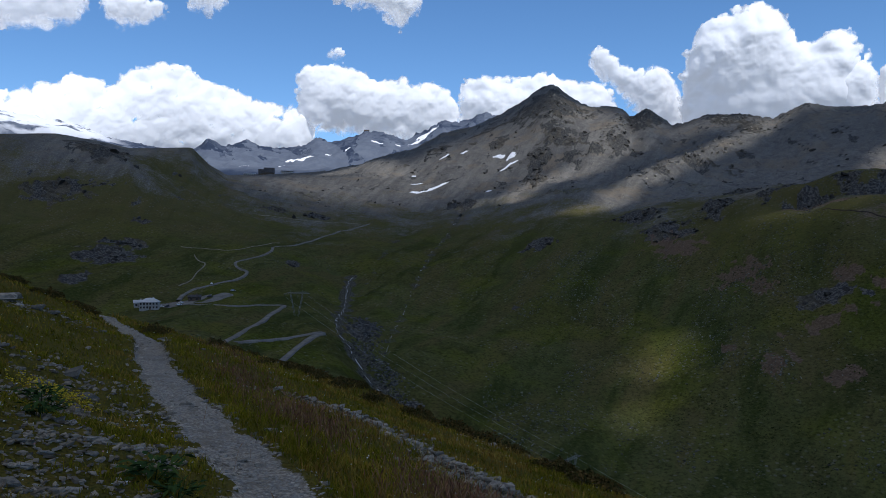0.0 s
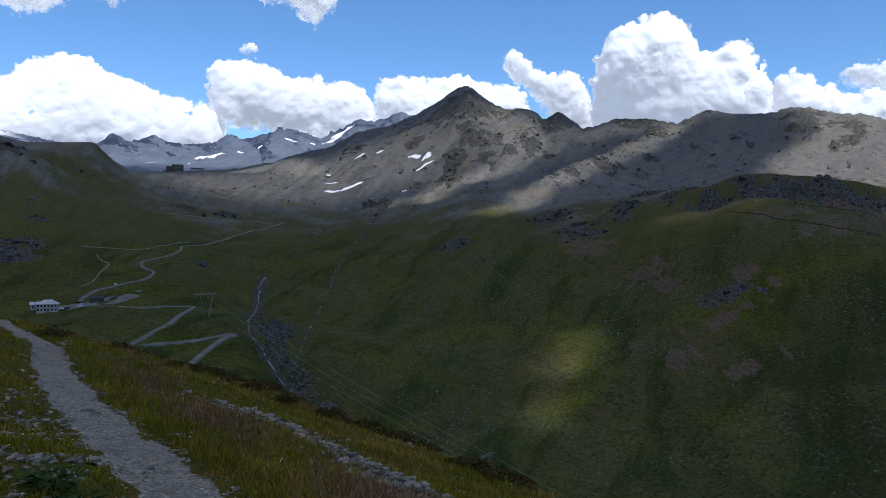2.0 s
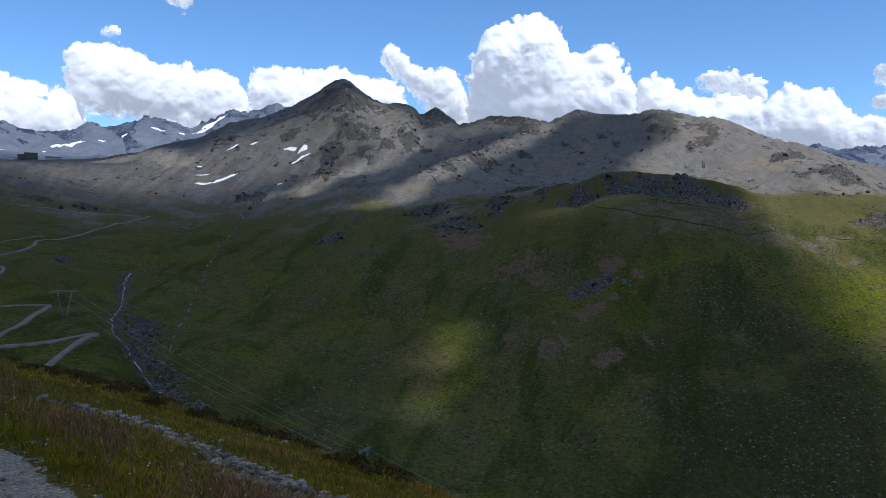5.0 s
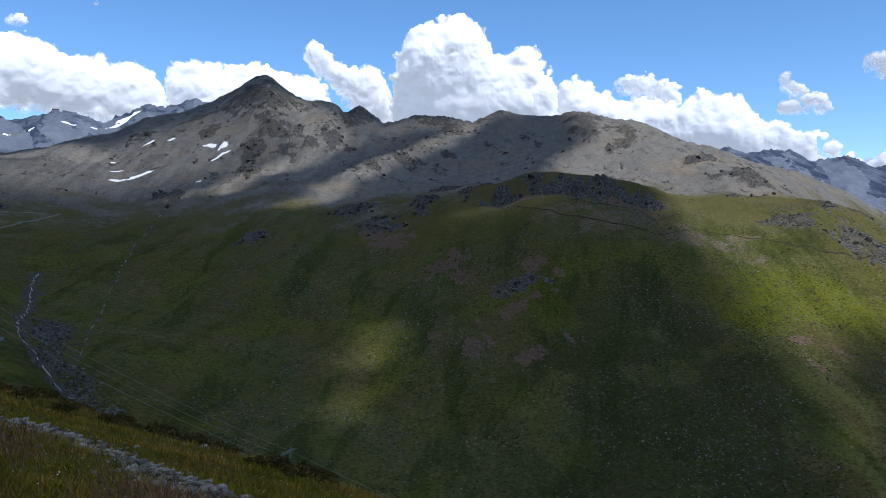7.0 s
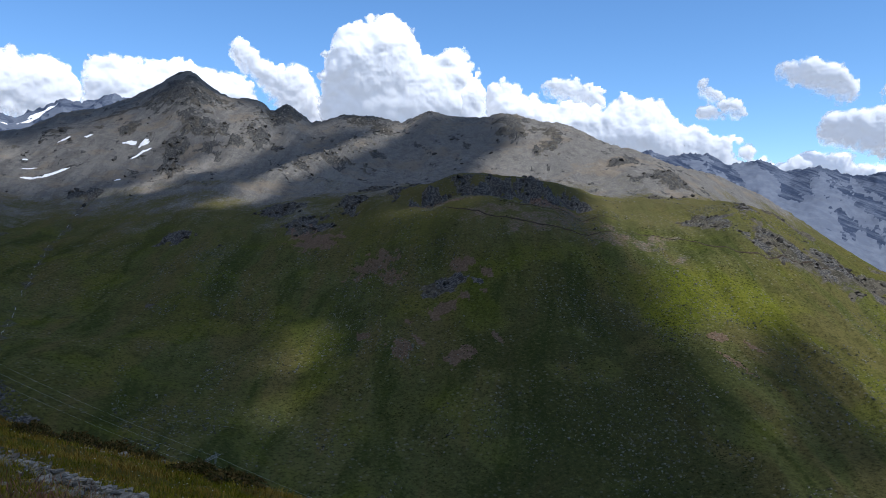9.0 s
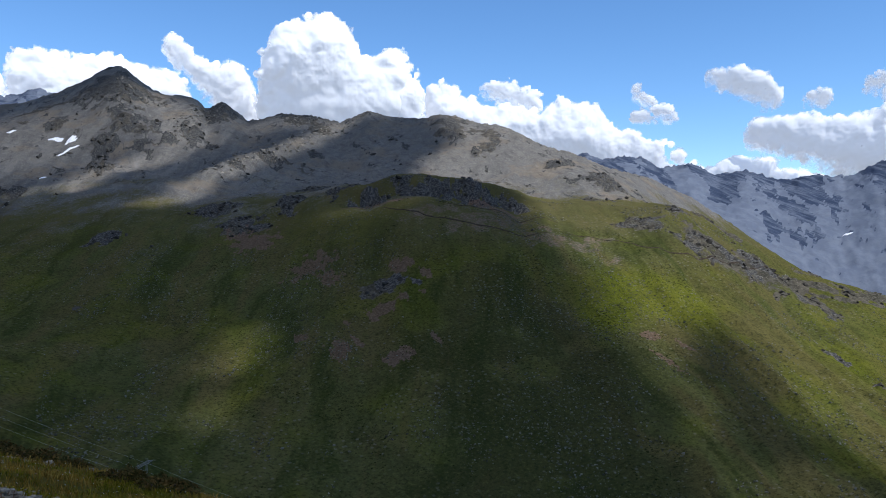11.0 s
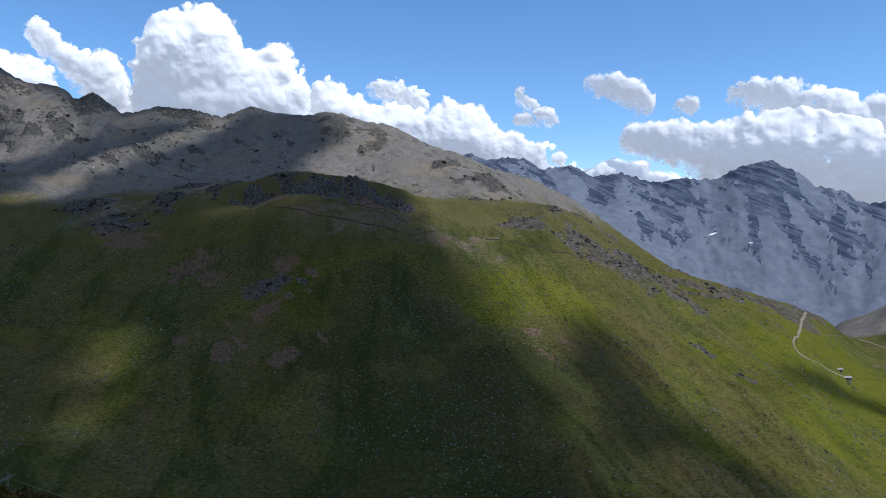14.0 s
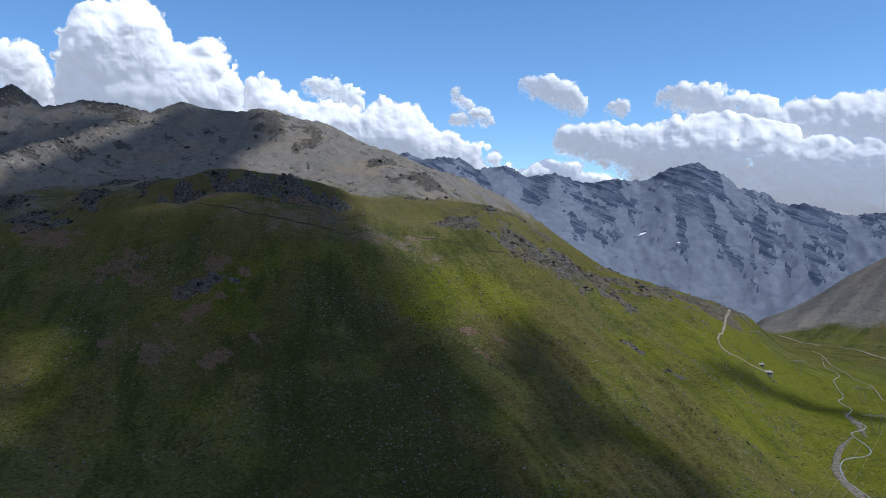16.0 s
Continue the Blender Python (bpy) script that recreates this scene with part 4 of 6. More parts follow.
def bar(bm, a, b, w, w2=None):
    """A square bar from a to b."""
    a, b = Vector(a), Vector(b)
    d = b - a
    turn = d.to_track_quat("Z", "Y").to_matrix().to_4x4()
    made = bmesh.ops.create_cone(bm, cap_ends=True, segments=4, radius1=w * 0.7, radius2=(w2 or w) * 0.7, depth=d.length,
                                 matrix=Matrix.Translation((a + b) / 2) @ turn)
    return made["verts"]


def plain(name, colour, rough=0.8, vary=0.25, size=1.0, metal=0.0):
    n = Nodes(name, rough)
    n.bsdf.inputs["Metallic"].default_value = metal
    dark = tuple(v * (1 - vary) for v in colour)
    lite = tuple(min(v * (1 + vary), 1) for v in colour)
    tint = n.mix(n.ramp(n.noise(size, 5, 0.65), 0.35, 0.65), dark, lite)
    n.base(n.mix(n.math("MULTIPLY", n.ramp(n.noise(size * 0.12, 4, 0.7), 0.45, 0.7), 0.4), tint, tuple(v * 0.6 for v in colour)))
    n.bump(n.noise(size * 0.2), 0.3, size * 0.05)
    return n.mat


ASPHALT = plain("worn asphalt", (0.165, 0.158, 0.145), 0.9, 0.2, 6)
TRACK = plain("gravel track", (0.2, 0.18, 0.14), 0.95, 0.25, 4)
EARTH = plain("dark trodden earth", (0.05, 0.04, 0.032), 0.95, 0.3, 3)
SNOW = plain("old snow", (0.84, 0.85, 0.88), 0.6, 0.06, 9)
FOAM = plain("foaming water", (0.34, 0.35, 0.35), 0.5, 0.4, 1.0)
WATER = plain("white water", (0.17, 0.175, 0.175), 0.4, 0.6, 1.2)
GRAVEL_BAR = plain("river gravel", (0.12, 0.112, 0.095), 0.95, 0.4, 3)
PLASTER = plain("pale plaster", (0.36, 0.35, 0.33), 0.85, 0.1, 3)
ROOF_PALE = plain("pale sheet roof", (0.45, 0.45, 0.45), 0.5, 0.08, 4)
ROOF_WORN = plain("worn stone roof", (0.26, 0.26, 0.25), 0.7, 0.2, 3)
ROOF_DARK = plain("dark slate roof", (0.07, 0.068, 0.07), 0.7, 0.25, 3)
TIMBER = plain("weathered timber", (0.11, 0.085, 0.065), 0.85, 0.3, 1.5)
GLASS = plain("dark window glass", (0.025, 0.03, 0.035), 0.12, 0.2, 2)
STEEL = plain("galvanised steel", (0.22, 0.225, 0.23), 0.6, 0.15, 1.0, 0.3)
WIRE = plain("aluminium cable", (0.4, 0.41, 0.42), 0.45, 0.1, 1.0, 0.5)


def smooth_line(points, gap):
    """A rounded line through the places, with a place about every gap metres."""
    p = [np.array(q, float) for q in points]
    p = [2 * p[0] - p[1]] + p + [2 * p[-1] - p[-2]]
    out = []
    for k in range(1, len(p) - 2):
        n = max(2, int(np.hypot(*(p[k + 1] - p[k])) / gap))
        for t in np.arange(n) / n:
            a, b, c, d = p[k - 1:k + 3]
            out.append(0.5 * (2 * b + (c - a) * t + (2 * a - 5 * b + 4 * c - d) * t ** 2 + (3 * b - a - 3 * c + d) * t ** 3))
    return np.array(out + [p[-2]])


def ribbon(name, points, width, material, label, category, lift=0.5, gap=4.0, ragged=0.0, kind="structure", seed=0, parent=None):
    """A band laid over the ground along a line."""
    line = smooth_line(points, gap)
    d = np.gradient(line, axis=0)
    d /= np.maximum(np.hypot(d[:, 0], d[:, 1]), 1e-6)[:, None]
    side = np.stack([d[:, 1], -d[:, 0]], 1)
    w = np.interp(np.linspace(0, 1, len(line)), np.linspace(0, 1, len(np.atleast_1d(width))), np.atleast_1d(width))
    w = w * (1 + ragged * fbm(np.arange(len(line)) * gap, np.zeros(len(line)), 22, 3, 600 + seed))
    w = np.maximum(w, 0.02)
    across = np.array([-0.56, -0.5, -0.2, 0.2, 0.5, 0.56])
    x = line[:, None, 0] + side[:, None, 0] * across * w[:, None]
    y = line[:, None, 1] + side[:, None, 1] * across * w[:, None]
    z = ground_z(x, y)
    if name == "road":
        level = np.convolve(np.pad(z.mean(1), 6, mode="edge"), np.ones(13) / 13, mode="valid")[:, None]
        z = np.maximum(0.2 * z + 0.8 * level + lift, z + 0.15)
    else:
        z = 0.5 * z + 0.5 * z.mean(1, keepdims=True) + lift
    z[:, 0] -= lift + 1.6
    z[:, -1] -= lift + 1.6
    n, m = x.shape
    idx = np.arange(n * m).reshape(n, m)
    q = np.stack([idx[:-1, :-1], idx[:-1, 1:], idx[1:, 1:], idx[1:, :-1]], 2).reshape(-1, 4)
    mesh = bpy.data.meshes.new(name)
    mesh.from_pydata(np.stack([x, y, z], 2).reshape(-1, 3).tolist(), [], q.tolist())
    mesh.polygons.foreach_set("use_smooth", np.ones(len(q), bool))
    mesh.materials.append(material)
    ob = new(name, mesh)
    if parent is not None:
        ob.parent = parent
        return ob
    return tagged(ob, label, category, kind=kind)


# ---------------------------------------------------------------- roads and water
ribbon("road", [(-115.7, 1201), (-153, 1120), (-180, 1010), (-203, 925), (-199, 880), (-204, 820), (-213, 785), (-207, 764), (-194, 752), (-194, 720), (-200, 680), (-211, 626), (-208, 596)], 3.0, ASPHALT, "winding grey mountain road climbing the meadows", "road")
ribbon("road", [(-196, 567), (-163, 573), (-140, 604), (-131, 618), (-128, 606), (-124, 520), (-123, 438), (-121, 410)], 3.7, ASPHALT, "grey hairpin road descending from the mountain inn", "road")
ribbon("road", [(-118, 432), (-112.6, 448), (-97, 487), (-86, 524), (-83, 526), (-86, 505), (-88, 470), (-88.7, 436), (-88, 400)], 3.7, ASPHALT, "grey hairpin road bend above the stream", "road")
ribbon("track", [(-265, 810), (-250, 776), (-238, 760), (-236, 735), (-229, 690), (-226, 650)], 1.0, TRACK, "narrow gravel track curling over the meadow", "track")
ribbon("track", [(-290, 840), (-234, 850), (-222, 905), (-209, 970)], 1.0, TRACK, "narrow gravel track crossing the upper meadow", "track")
ribbon("track", [(-276, 1133), (-230, 1150), (-180, 1163), (-130, 1190)], 1.0, TRACK, "narrow gravel track crossing the upper meadow", "track")
ribbon("track", [(1130, 520), (1112, 513), (980, 458), (880, 415), (834, 398), (818, 384), (815, 370), (830, 362), (860, 362), (882, 366)], [3.4, 3, 2.2, 1.4], TRACK, "pale dirt track running down the sunlit hillside", "track")
ribbon("road", [(1620, 640), (1560, 560), (1548, 545), (1480, 480), (1380, 400), (1286, 350), (1200, 300), (1120, 250)], 4.0, TRACK, "pale road along the valley floor", "road")
ribbon("track", [(1330, 470), (1200, 400), (1100, 345), (1040, 300), (960, 262)], 1.4, TRACK, "faint path across the valley meadow", "track")
for seed, wide, line in ((11, 2.2, ((26.6, 849), (29.4, 806), (32.8, 790), (36.1, 786), (39.2, 812))), (12, 2.4, ((31.5, 838), (34.1, 843), (37, 858), (39.8, 872))), (13, 2.0, ((40.6, 826), (43.8, 819), (47.2, 803), (49.1, 805), (52.6, 850), (55, 880)))):
    ribbon("trail", [spot(a, d)[:2] for a, d in line], [0.6, wide, wide, wide, 0.6], EARTH, "dark earthen trail cut across the rubble and turf", "trail", 0.35, 4, 0.4, seed=seed)


def tumbling_stream(points, label, seed, skip=1.0, broad=1.0):
    """A mountain stream: short white falls and runs between darker pools."""
    rng = np.random.default_rng(seed)
    line = smooth_line(points, 1.0)
    d = np.gradient(line, axis=0)
    d /= np.hypot(d[:, 0], d[:, 1])[:, None]
    side = np.stack([d[:, 1], -d[:, 0]], 1)
    base = new("stream")
    k = 0
    while k < len(line) - 12:
        n = int(rng.integers(8, 22))
        run = line[k:k + n]
        bend = 1.6 * np.array([float(perlin(np.array([j * 0.11]), np.array([0.5]), 640 + seed)[0]) for j in range(k, k + len(run))])
        run = run + side[k:k + n] * (bend + rng.normal() * 0.5)[:, None]
        wide = broad * (0.3 + 0.6 * rng.random())
        ribbon("water", run[::3], [0.1, wide, 0.6 * wide, wide, 0.1], FOAM if rng.random() < (0.7 if broad > 0.6 else 0.25) else WATER, "", "", 0.4, 1.5, 0.9, seed=k % 90, parent=base)
        k += int(n * skip * (0.85 + 0.3 * rng.random()))
    return tagged(base, label, "stream", kind="structure")


tumbling_stream(BECK[:11], "white mountain stream tumbling over stones", 3, 1.3)
tumbling_stream(GULLIES[0], "thin white rill running down the meadow", 9, 2.6, 0.5)
ribbon("water", [(440, 60), (560, 150), (609, 192), (650, 206), (684, 196), (733, 226), (770, 225), (806, 253), (850, 262), (905, 292), (960, 305), (1020, 335), (1080, 348), (1147, 388), (1230, 420)], [0.9, 1.0, 0.9, 0.7, 0.6], WATER, "braided stream winding over the valley floor", "stream", 0.4, 4, 0.35, seed=3)
ribbon("gravel_bar", [(520, 128), (600, 190), (660, 214), (720, 222)], [7, 9, 6, 2], GRAVEL_BAR, "pale gravel bank beside the stream", "gravel", 0.12, 4, 0.5, seed=5)
ribbon("gravel_bar", [(735, 215), (790, 240), (830, 262)], [3, 8, 3], GRAVEL_BAR, "grey gravel bank beside the stream", "gravel", 0.12, 4, 0.5, seed=7)


# ---------------------------------------------------------------- snow left over from the winter
def snow_patch(az, dist, wide, deep, lean, seed):
    """A patch of old snow on the slope: bearing, distance, half width, half depth, slant."""
    n = 22
    a, k = np.meshgrid(np.linspace(0, 2 * np.pi, 48, endpoint=False), np.linspace(0, 1, n), indexing="xy")
    out = 1 + 0.35 * perlin(np.cos(a) * 2 + seed, np.sin(a) * 2, 700 + seed) + 0.2 * perlin(np.cos(a) * 5 + seed, np.sin(a) * 5, 720 + seed)
    s, f = 0.85 * k * out * wide * np.cos(a), 0.5 * k * out * deep * np.sin(a)
    f = f + lean * s
    cx, cy, _ = spot(az, dist)
    ca, sa = math.cos(radians(az)), math.sin(radians(az))
    x, y = cx + s * ca + f * sa, cy - s * sa + f * ca
    z = ground_z(x, y) + 1.5 * (1 - k ** 3) - 0.4 * (k > 0.99)
    idx = np.arange(a.size).reshape(a.shape)
    nx = np.roll(idx, -1, 1)
    q = np.stack([idx[:-1], idx[1:], nx[1:], nx[:-1]], 2).reshape(-1, 4)[:, ::-1]
    mesh = bpy.data.meshes.new("snow_patch")
    mesh.from_pydata(np.stack([x, y, z], 2).reshape(-1, 3).tolist(), [], q.tolist())
    mesh.polygons.foreach_set("use_smooth", np.ones(len(q), bool))
    mesh.materials.append(SNOW)
    return tagged(new("snow_patch", mesh), "patch of old white snow on the scree", "snow", "snow patches on the mountainside")


for k, patch in enumerate([(-1.9, 1470, 20, 11, 0.1), (-0.6, 1478, 30, 13, 0.75), (4.2, 1610, 16, 15, -0.5), (5.1, 1588, 13, 20, 0.6), (5.0, 1530, 22, 9, 0.9), (3.4, 1372, 7, 9, 0), (-2.0, 1535, 16, 6, 0.2), (1.6, 1685, 9, 9, 0.3), (0.1, 1693, 13, 7, 0.4), (-2.2, 1620, 6, 6, 0)]):
    snow_patch(*patch, k)
for k, patch in enumerate([(-1.5, 3060, 70, 60, 0.9), (-10.7, 2880, 55, 90, 0.3), (-13.2, 2700, 12, 16, 0), (-14.6, 2720, 24, 14, 0.3), (-12.0, 2800, 16, 12, 0), (-5.0, 3010, 30, 16, 0.5), (-7.2, 2960, 14, 22, 0.6), (-8.6, 2900, 14, 26, 0.5), (-3.4, 3020, 14, 10, 0), (59.2, 3300, 22, 14, 0.2), (61.8, 3250, 9, 8, 0)]):
    snow_patch(*patch, 40 + k)


# ---------------------------------------------------------------- buildings
def window(parent, x, y, z, w, h, turn=0):
    """A framed window on a wall; its face looks to -y of the house."""
    m = pose(x, y, z, 0, 0, turn)
    bm = bmesh.new()
    for sx, sz, sw, sh in ((-w / 2, 0, 0.1, h), (w / 2, 0, 0.1, h), (0, 0, w, 0.1), (0, h - 0.1, w, 0.1)):
        box(bm, sw, 0.12, sh, m @ pose(sx, -0.04, sz))
    frame_ob = part("window", bm, TIMBER, parent)
    bm = bmesh.new()
    box(bm, w - 0.1, 0.04, h, m)
    part("pane", bm, GLASS, frame_ob)


def house(az, dist, turn, w, d, h, roof_h, roof, wall, hipped=False, storeys=2, bays=5, label="", name="house"):
    x, y, _ = spot(az, dist)
    ground_here = ground_z(np.array([x, x + w / 2, x - w / 2, x, x]), np.array([y, y, y, y + d / 2, y - d / 2]))
    base = new(name)
    base.matrix_world = pose(x, y, float(ground_here.min()) - 0.3, 0, 0, turn)
    lift = float(ground_here.max() - ground_here.min()) * 0.5 + 0.3
    bm = bmesh.new()
    box(bm, w, d, h + lift)
    part("wall", bm, wall, base)
    bm = bmesh.new()
    o, e = 0.5, h + lift
    corner = [(-w / 2 - o, -d / 2 - o), (w / 2 + o, -d / 2 - o), (w / 2 + o, d / 2 + o), (-w / 2 - o, d / 2 + o)]
    low = [bm.verts.new((a, b, e)) for a, b in corner]
    up = [bm.verts.new((a, b, e + 0.25)) for a, b in corner]
    inset = d / 2 if hipped else -o
    ridge = [bm.verts.new((-w / 2 + inset, 0, e + 0.25 + roof_h)), bm.verts.new((w / 2 - inset, 0, e + 0.25 + roof_h))]
    bm.faces.new(low[::-1])
    for k in range(4):
        bm.faces.new((low[k], low[(k + 1) % 4], up[(k + 1) % 4], up[k]))
    bm.faces.new((up[0], up[1], ridge[1], ridge[0]))
    bm.faces.new((up[2], up[3], ridge[0], ridge[1]))
    bm.faces.new((up[1], up[2], ridge[1]))
    bm.faces.new((up[3], up[0], ridge[0]))
    roof_ob = part("roof", bm, roof, base)
    bm = bmesh.new()
    box(bm, 0.8, 0.8, 1.8, pose(w * 0.18, d * 0.1, e + roof_h * 0.6))
    part("chimney", bm, wall, roof_ob)
    for s in range(storeys):
        for k in range(bays):
            window(base, -w / 2 + (k + 0.5) * w / bays, -d / 2 - 0.03, lift + 0.9 + s * (h / storeys), min(1.3, w / bays * 0.5), 1.4)
    bm = bmesh.new()
    box(bm, 1.2, 0.12, 2.1, pose(w * 0.05, -d / 2 - 0.06, lift))
    part("door", bm, TIMBER, base)
    return tagged(base, label, "building")


house(-21.1, 590, 12, 13, 8.5, 5.2, 2.8, ROOF_PALE, PLASTER, True, 2, 6, "pale plastered mountain inn with light hipped roof", "inn")
house(-21.8, 606, 20, 7, 6, 3.2, 1.8, ROOF_PALE, PLASTER, False, 1, 2, "small pale annex behind the mountain inn", "annex")
house(-18.1, 622, 10, 9, 6, 3.0, 1.6, ROOF_DARK, TIMBER, False, 1, 2, "low dark shed beside the parking area", "shed")
house(67.75, 958, -60, 9, 5, 2.6, 1.8, ROOF_WORN, PLASTER, False, 1, 3, "low stone hut with pale roof on the valley floor", "hut")
house(67.35, 975, -66, 5, 4, 2.4, 1.6, ROOF_WORN, PLASTER, False, 1, 2, "small stone hut with pale roof on the valley floor", "hut")
house(-12.9, 1960, 14, 26, 18, 6, 13, ROOF_DARK, TIMBER, False, 2, 6, "dark steep-roofed lodge on the pass", "lodge")
house(-13.4, 1965, 14, 18, 14, 6, 10, ROOF_DARK, TIMBER, False, 2, 4, "dark steep-roofed lodge on the pass", "lodge")
house(-14.3, 1950, 12, 28, 12, 8, 2, ROOF_PALE, PLASTER, False, 2, 6, "long pale flat-roofed building on the pass", "building")
house(-11.6, 1985, 12, 30, 12, 6, 2.5, ROOF_DARK, PLASTER, False, 2, 6, "long grey building on the pass", "building")
house(-5.75, 3290, 0, 22, 14, 12, 3, ROOF_DARK, TIMBER, False, 2, 4, "small dark summit station on the far ridge", "station")

ribbon("parking_area", [(-214, 578), (-204, 568), (-192, 590), (-186, 612), (-178, 628)], [10, 22, 24, 22, 12], ASPHALT, "grey asphalt parking area beside the inn", "parking area", 0.45, 3)


def car(x, y, turn, paint, label):
    z = float(ground_z(x, y)[0]) + 0.5
    base = new("car")
    base.matrix_world = pose(x, y, z, 0, 0, turn)
    bm = bmesh.new()
    lower = box(bm, 4.3, 1.75, 0.62, pose(0, 0, 0.32))
    cabin = box(bm, 2.5, 1.6, 0.56, pose(-0.15, 0, 0.94))
    for v in cabin:
        if v.co.z > 1.2:
            v.co.x, v.co.y = v.co.x * 0.72 - 0.05, v.co.y * 0.86
    bmesh.ops.bevel(bm, geom=bm.edges[:], offset=0.07, segments=1, affect="EDGES")
    part("body", bm, paint, base)
    for sx in (-1.35, 1.35):
        for sy in (-0.8, 0.8):
            bm = bmesh.new()
            bmesh.ops.create_cone(bm, cap_ends=True, segments=14, radius1=0.33, radius2=0.33, depth=0.22, matrix=pose(sx, sy, 0.33, 90))
            part("wheel", bm, ROOF_DARK, base)
    for sy in (-0.76, 0.76):
        bm = bmesh.new()
        box(bm, 1.8, 0.03, 0.34, pose(-0.15, sy, 1.02))
        part("side_window", bm, GLASS, base)
    return tagged(base, label, "car", "cars parked at the inn")


CAR_WHITE, CAR_DARK, CAR_GREY = plain("white car paint", (0.75, 0.75, 0.76), 0.3, 0.04, 2), plain("dark car paint", (0.03, 0.032, 0.04), 0.3, 0.1, 2), plain("silver car paint", (0.4, 0.41, 0.42), 0.35, 0.06, 2)
for x, y, turn, paint, label in ((-206.5, 556, 10, CAR_WHITE, "white car parked in front of the inn"), (-203, 560, 70, CAR_DARK, "dark car parked in front of the inn"), (-195.5, 562.5, 12, CAR_WHITE, "white car parked at the edge of the lot"),
                                 (-198, 575, 60, CAR_GREY, "silver car standing on the parking area"), (-186, 606, 50, CAR_DARK, "dark car standing on the parking area"), (-177, 640, 10, CAR_GREY, "silver car parked beside the road"), (-203.5, 668, 100, CAR_WHITE, "white car stopped on the mountain road")):
    car(x, y, turn, paint, label)


# ---------------------------------------------------------------- power line in the valley
def pylon_model():
    base = new("pylon")
    for s in (-1, 1):
        bm = bmesh.new()
        foot, head = Vector((s * 1.2, 0, -0.5)), Vector((s * 4.6, 0, 16.5))
        for ox, oy in ((-0.35, -0.35), (0.35, -0.35), (0.35, 0.35), (-0.35, 0.35)):
            bar(bm, foot + Vector((ox * 1.4, oy * 1.4, 0)), head + Vector((ox, oy, 0)), 0.08)
        for k in range(10):
            a, b = foot.lerp(head, k / 10), foot.lerp(head, (k + 1) / 10)
            bar(bm, a + Vector((-0.4, -0.4, 0)), b + Vector((0.4, -0.4, 0)), 0.045)
            bar(bm, a + Vector((0.4, 0.4, 0)), b + Vector((-0.4, 0.4, 0)), 0.045)
            bar(bm, a + Vector((-0.4, 0.4, 0)), b + Vector((-0.4, -0.4, 0)), 0.045)
        part("leg", bm, STEEL, base)
    bm = bmesh.new()
    for oy in (-0.4, 0.4):
        bar(bm, (-10, oy * 0.3, 16.4), (10, oy * 0.3, 16.4), 0.14)
        bar(bm, (-6, oy, 17.6), (6, oy, 17.6), 0.14)
        for s in (-1, 1):
            bar(bm, (s * 6, oy, 17.6), (s * 10, oy * 0.3, 16.4), 0.12)
        for k in range(-8, 8, 2):
            bar(bm, (k, oy * 0.6, 16.4), (k + 1, oy * 0.9, 17.5), 0.08)
            bar(bm, (k + 1, oy * 0.9, 17.5), (k + 2, oy * 0.6, 16.4), 0.08)
    part("crossarm", bm, STEEL, base)
    for s in (-9, 0, 9):
        bm = bmesh.new()
        for k in range(6):
            bmesh.ops.create_cone(bm, cap_ends=True, segments=8, radius1=0.16, radius2=0.1, depth=0.2, matrix=pose(s, 0, 16.2 - 0.28 * k))
        bar(bm, (s, 0, 16.4), (s, 0, 14.6), 0.05)
        part("insulator", bm, GLASS, base)
    for s in (-4.6, 4.6):
        bm = bmesh.new()
        bar(bm, (s, 0, 17.4), (s, 0, 19.2), 0.1)
        part("peak", bm, STEEL, base)
    return tagged(base, "galvanised steel lattice pylon carrying power cables", "pylon", "pylons of the valley power line")


PYLONS = [(-10.9, 578, 25), (9.6, 404, 52), (40, 300, -75), (66, 330, -70), (74.3, 779, -70), (73.5, 965, -62), (69.7, 1072, -55), (66.9, 1096, -50), (64.6, 1196, -50)]
first, stands = None, []
for a, d, turn in PYLONS:
    px, py, _ = spot(a, d)
    here = pose(px, py, float(ground_z(px, py)[0]), 0, 0, turn)
    if first is None:
        first = pylon_model()
        first.matrix_world = here
    else:
        copy_thing(first, here)
    stands.append(here)
line_thing = new("power_line")
for A, B in zip(stands[:-1], stands[1:]):
    for s in (-9, 0, 9):
        a, b = A @ Vector((s, 0, 14.5)), B @ Vector((s, 0, 14.5))
        bm = bmesh.new()
        sag = 0.018 * (b - a).length
        pts = [a.lerp(b, k / 16) - Vector((0, 0, sag * (1 - (2 * k / 16 - 1) ** 2))) for k in range(17)]
        across = (b - a).cross(Vector((0, 0, 1))).normalized()
        rings = [[bm.verts.new(p + 0.03 * (across * math.cos(k * 1.2566) + Vector((0, 0, math.sin(k * 1.2566))))) for k in range(5)] for p in pts]
        for r0, r1 in zip(rings, rings[1:]):
            for k in range(5):
                bm.faces.new((r0[k], r0[(k + 1) % 5], r1[(k + 1) % 5], r1[k]))
        part("cable", bm, WIRE, line_thing)
tagged(line_thing, "sagging aluminium power cables between the pylons", "cables")


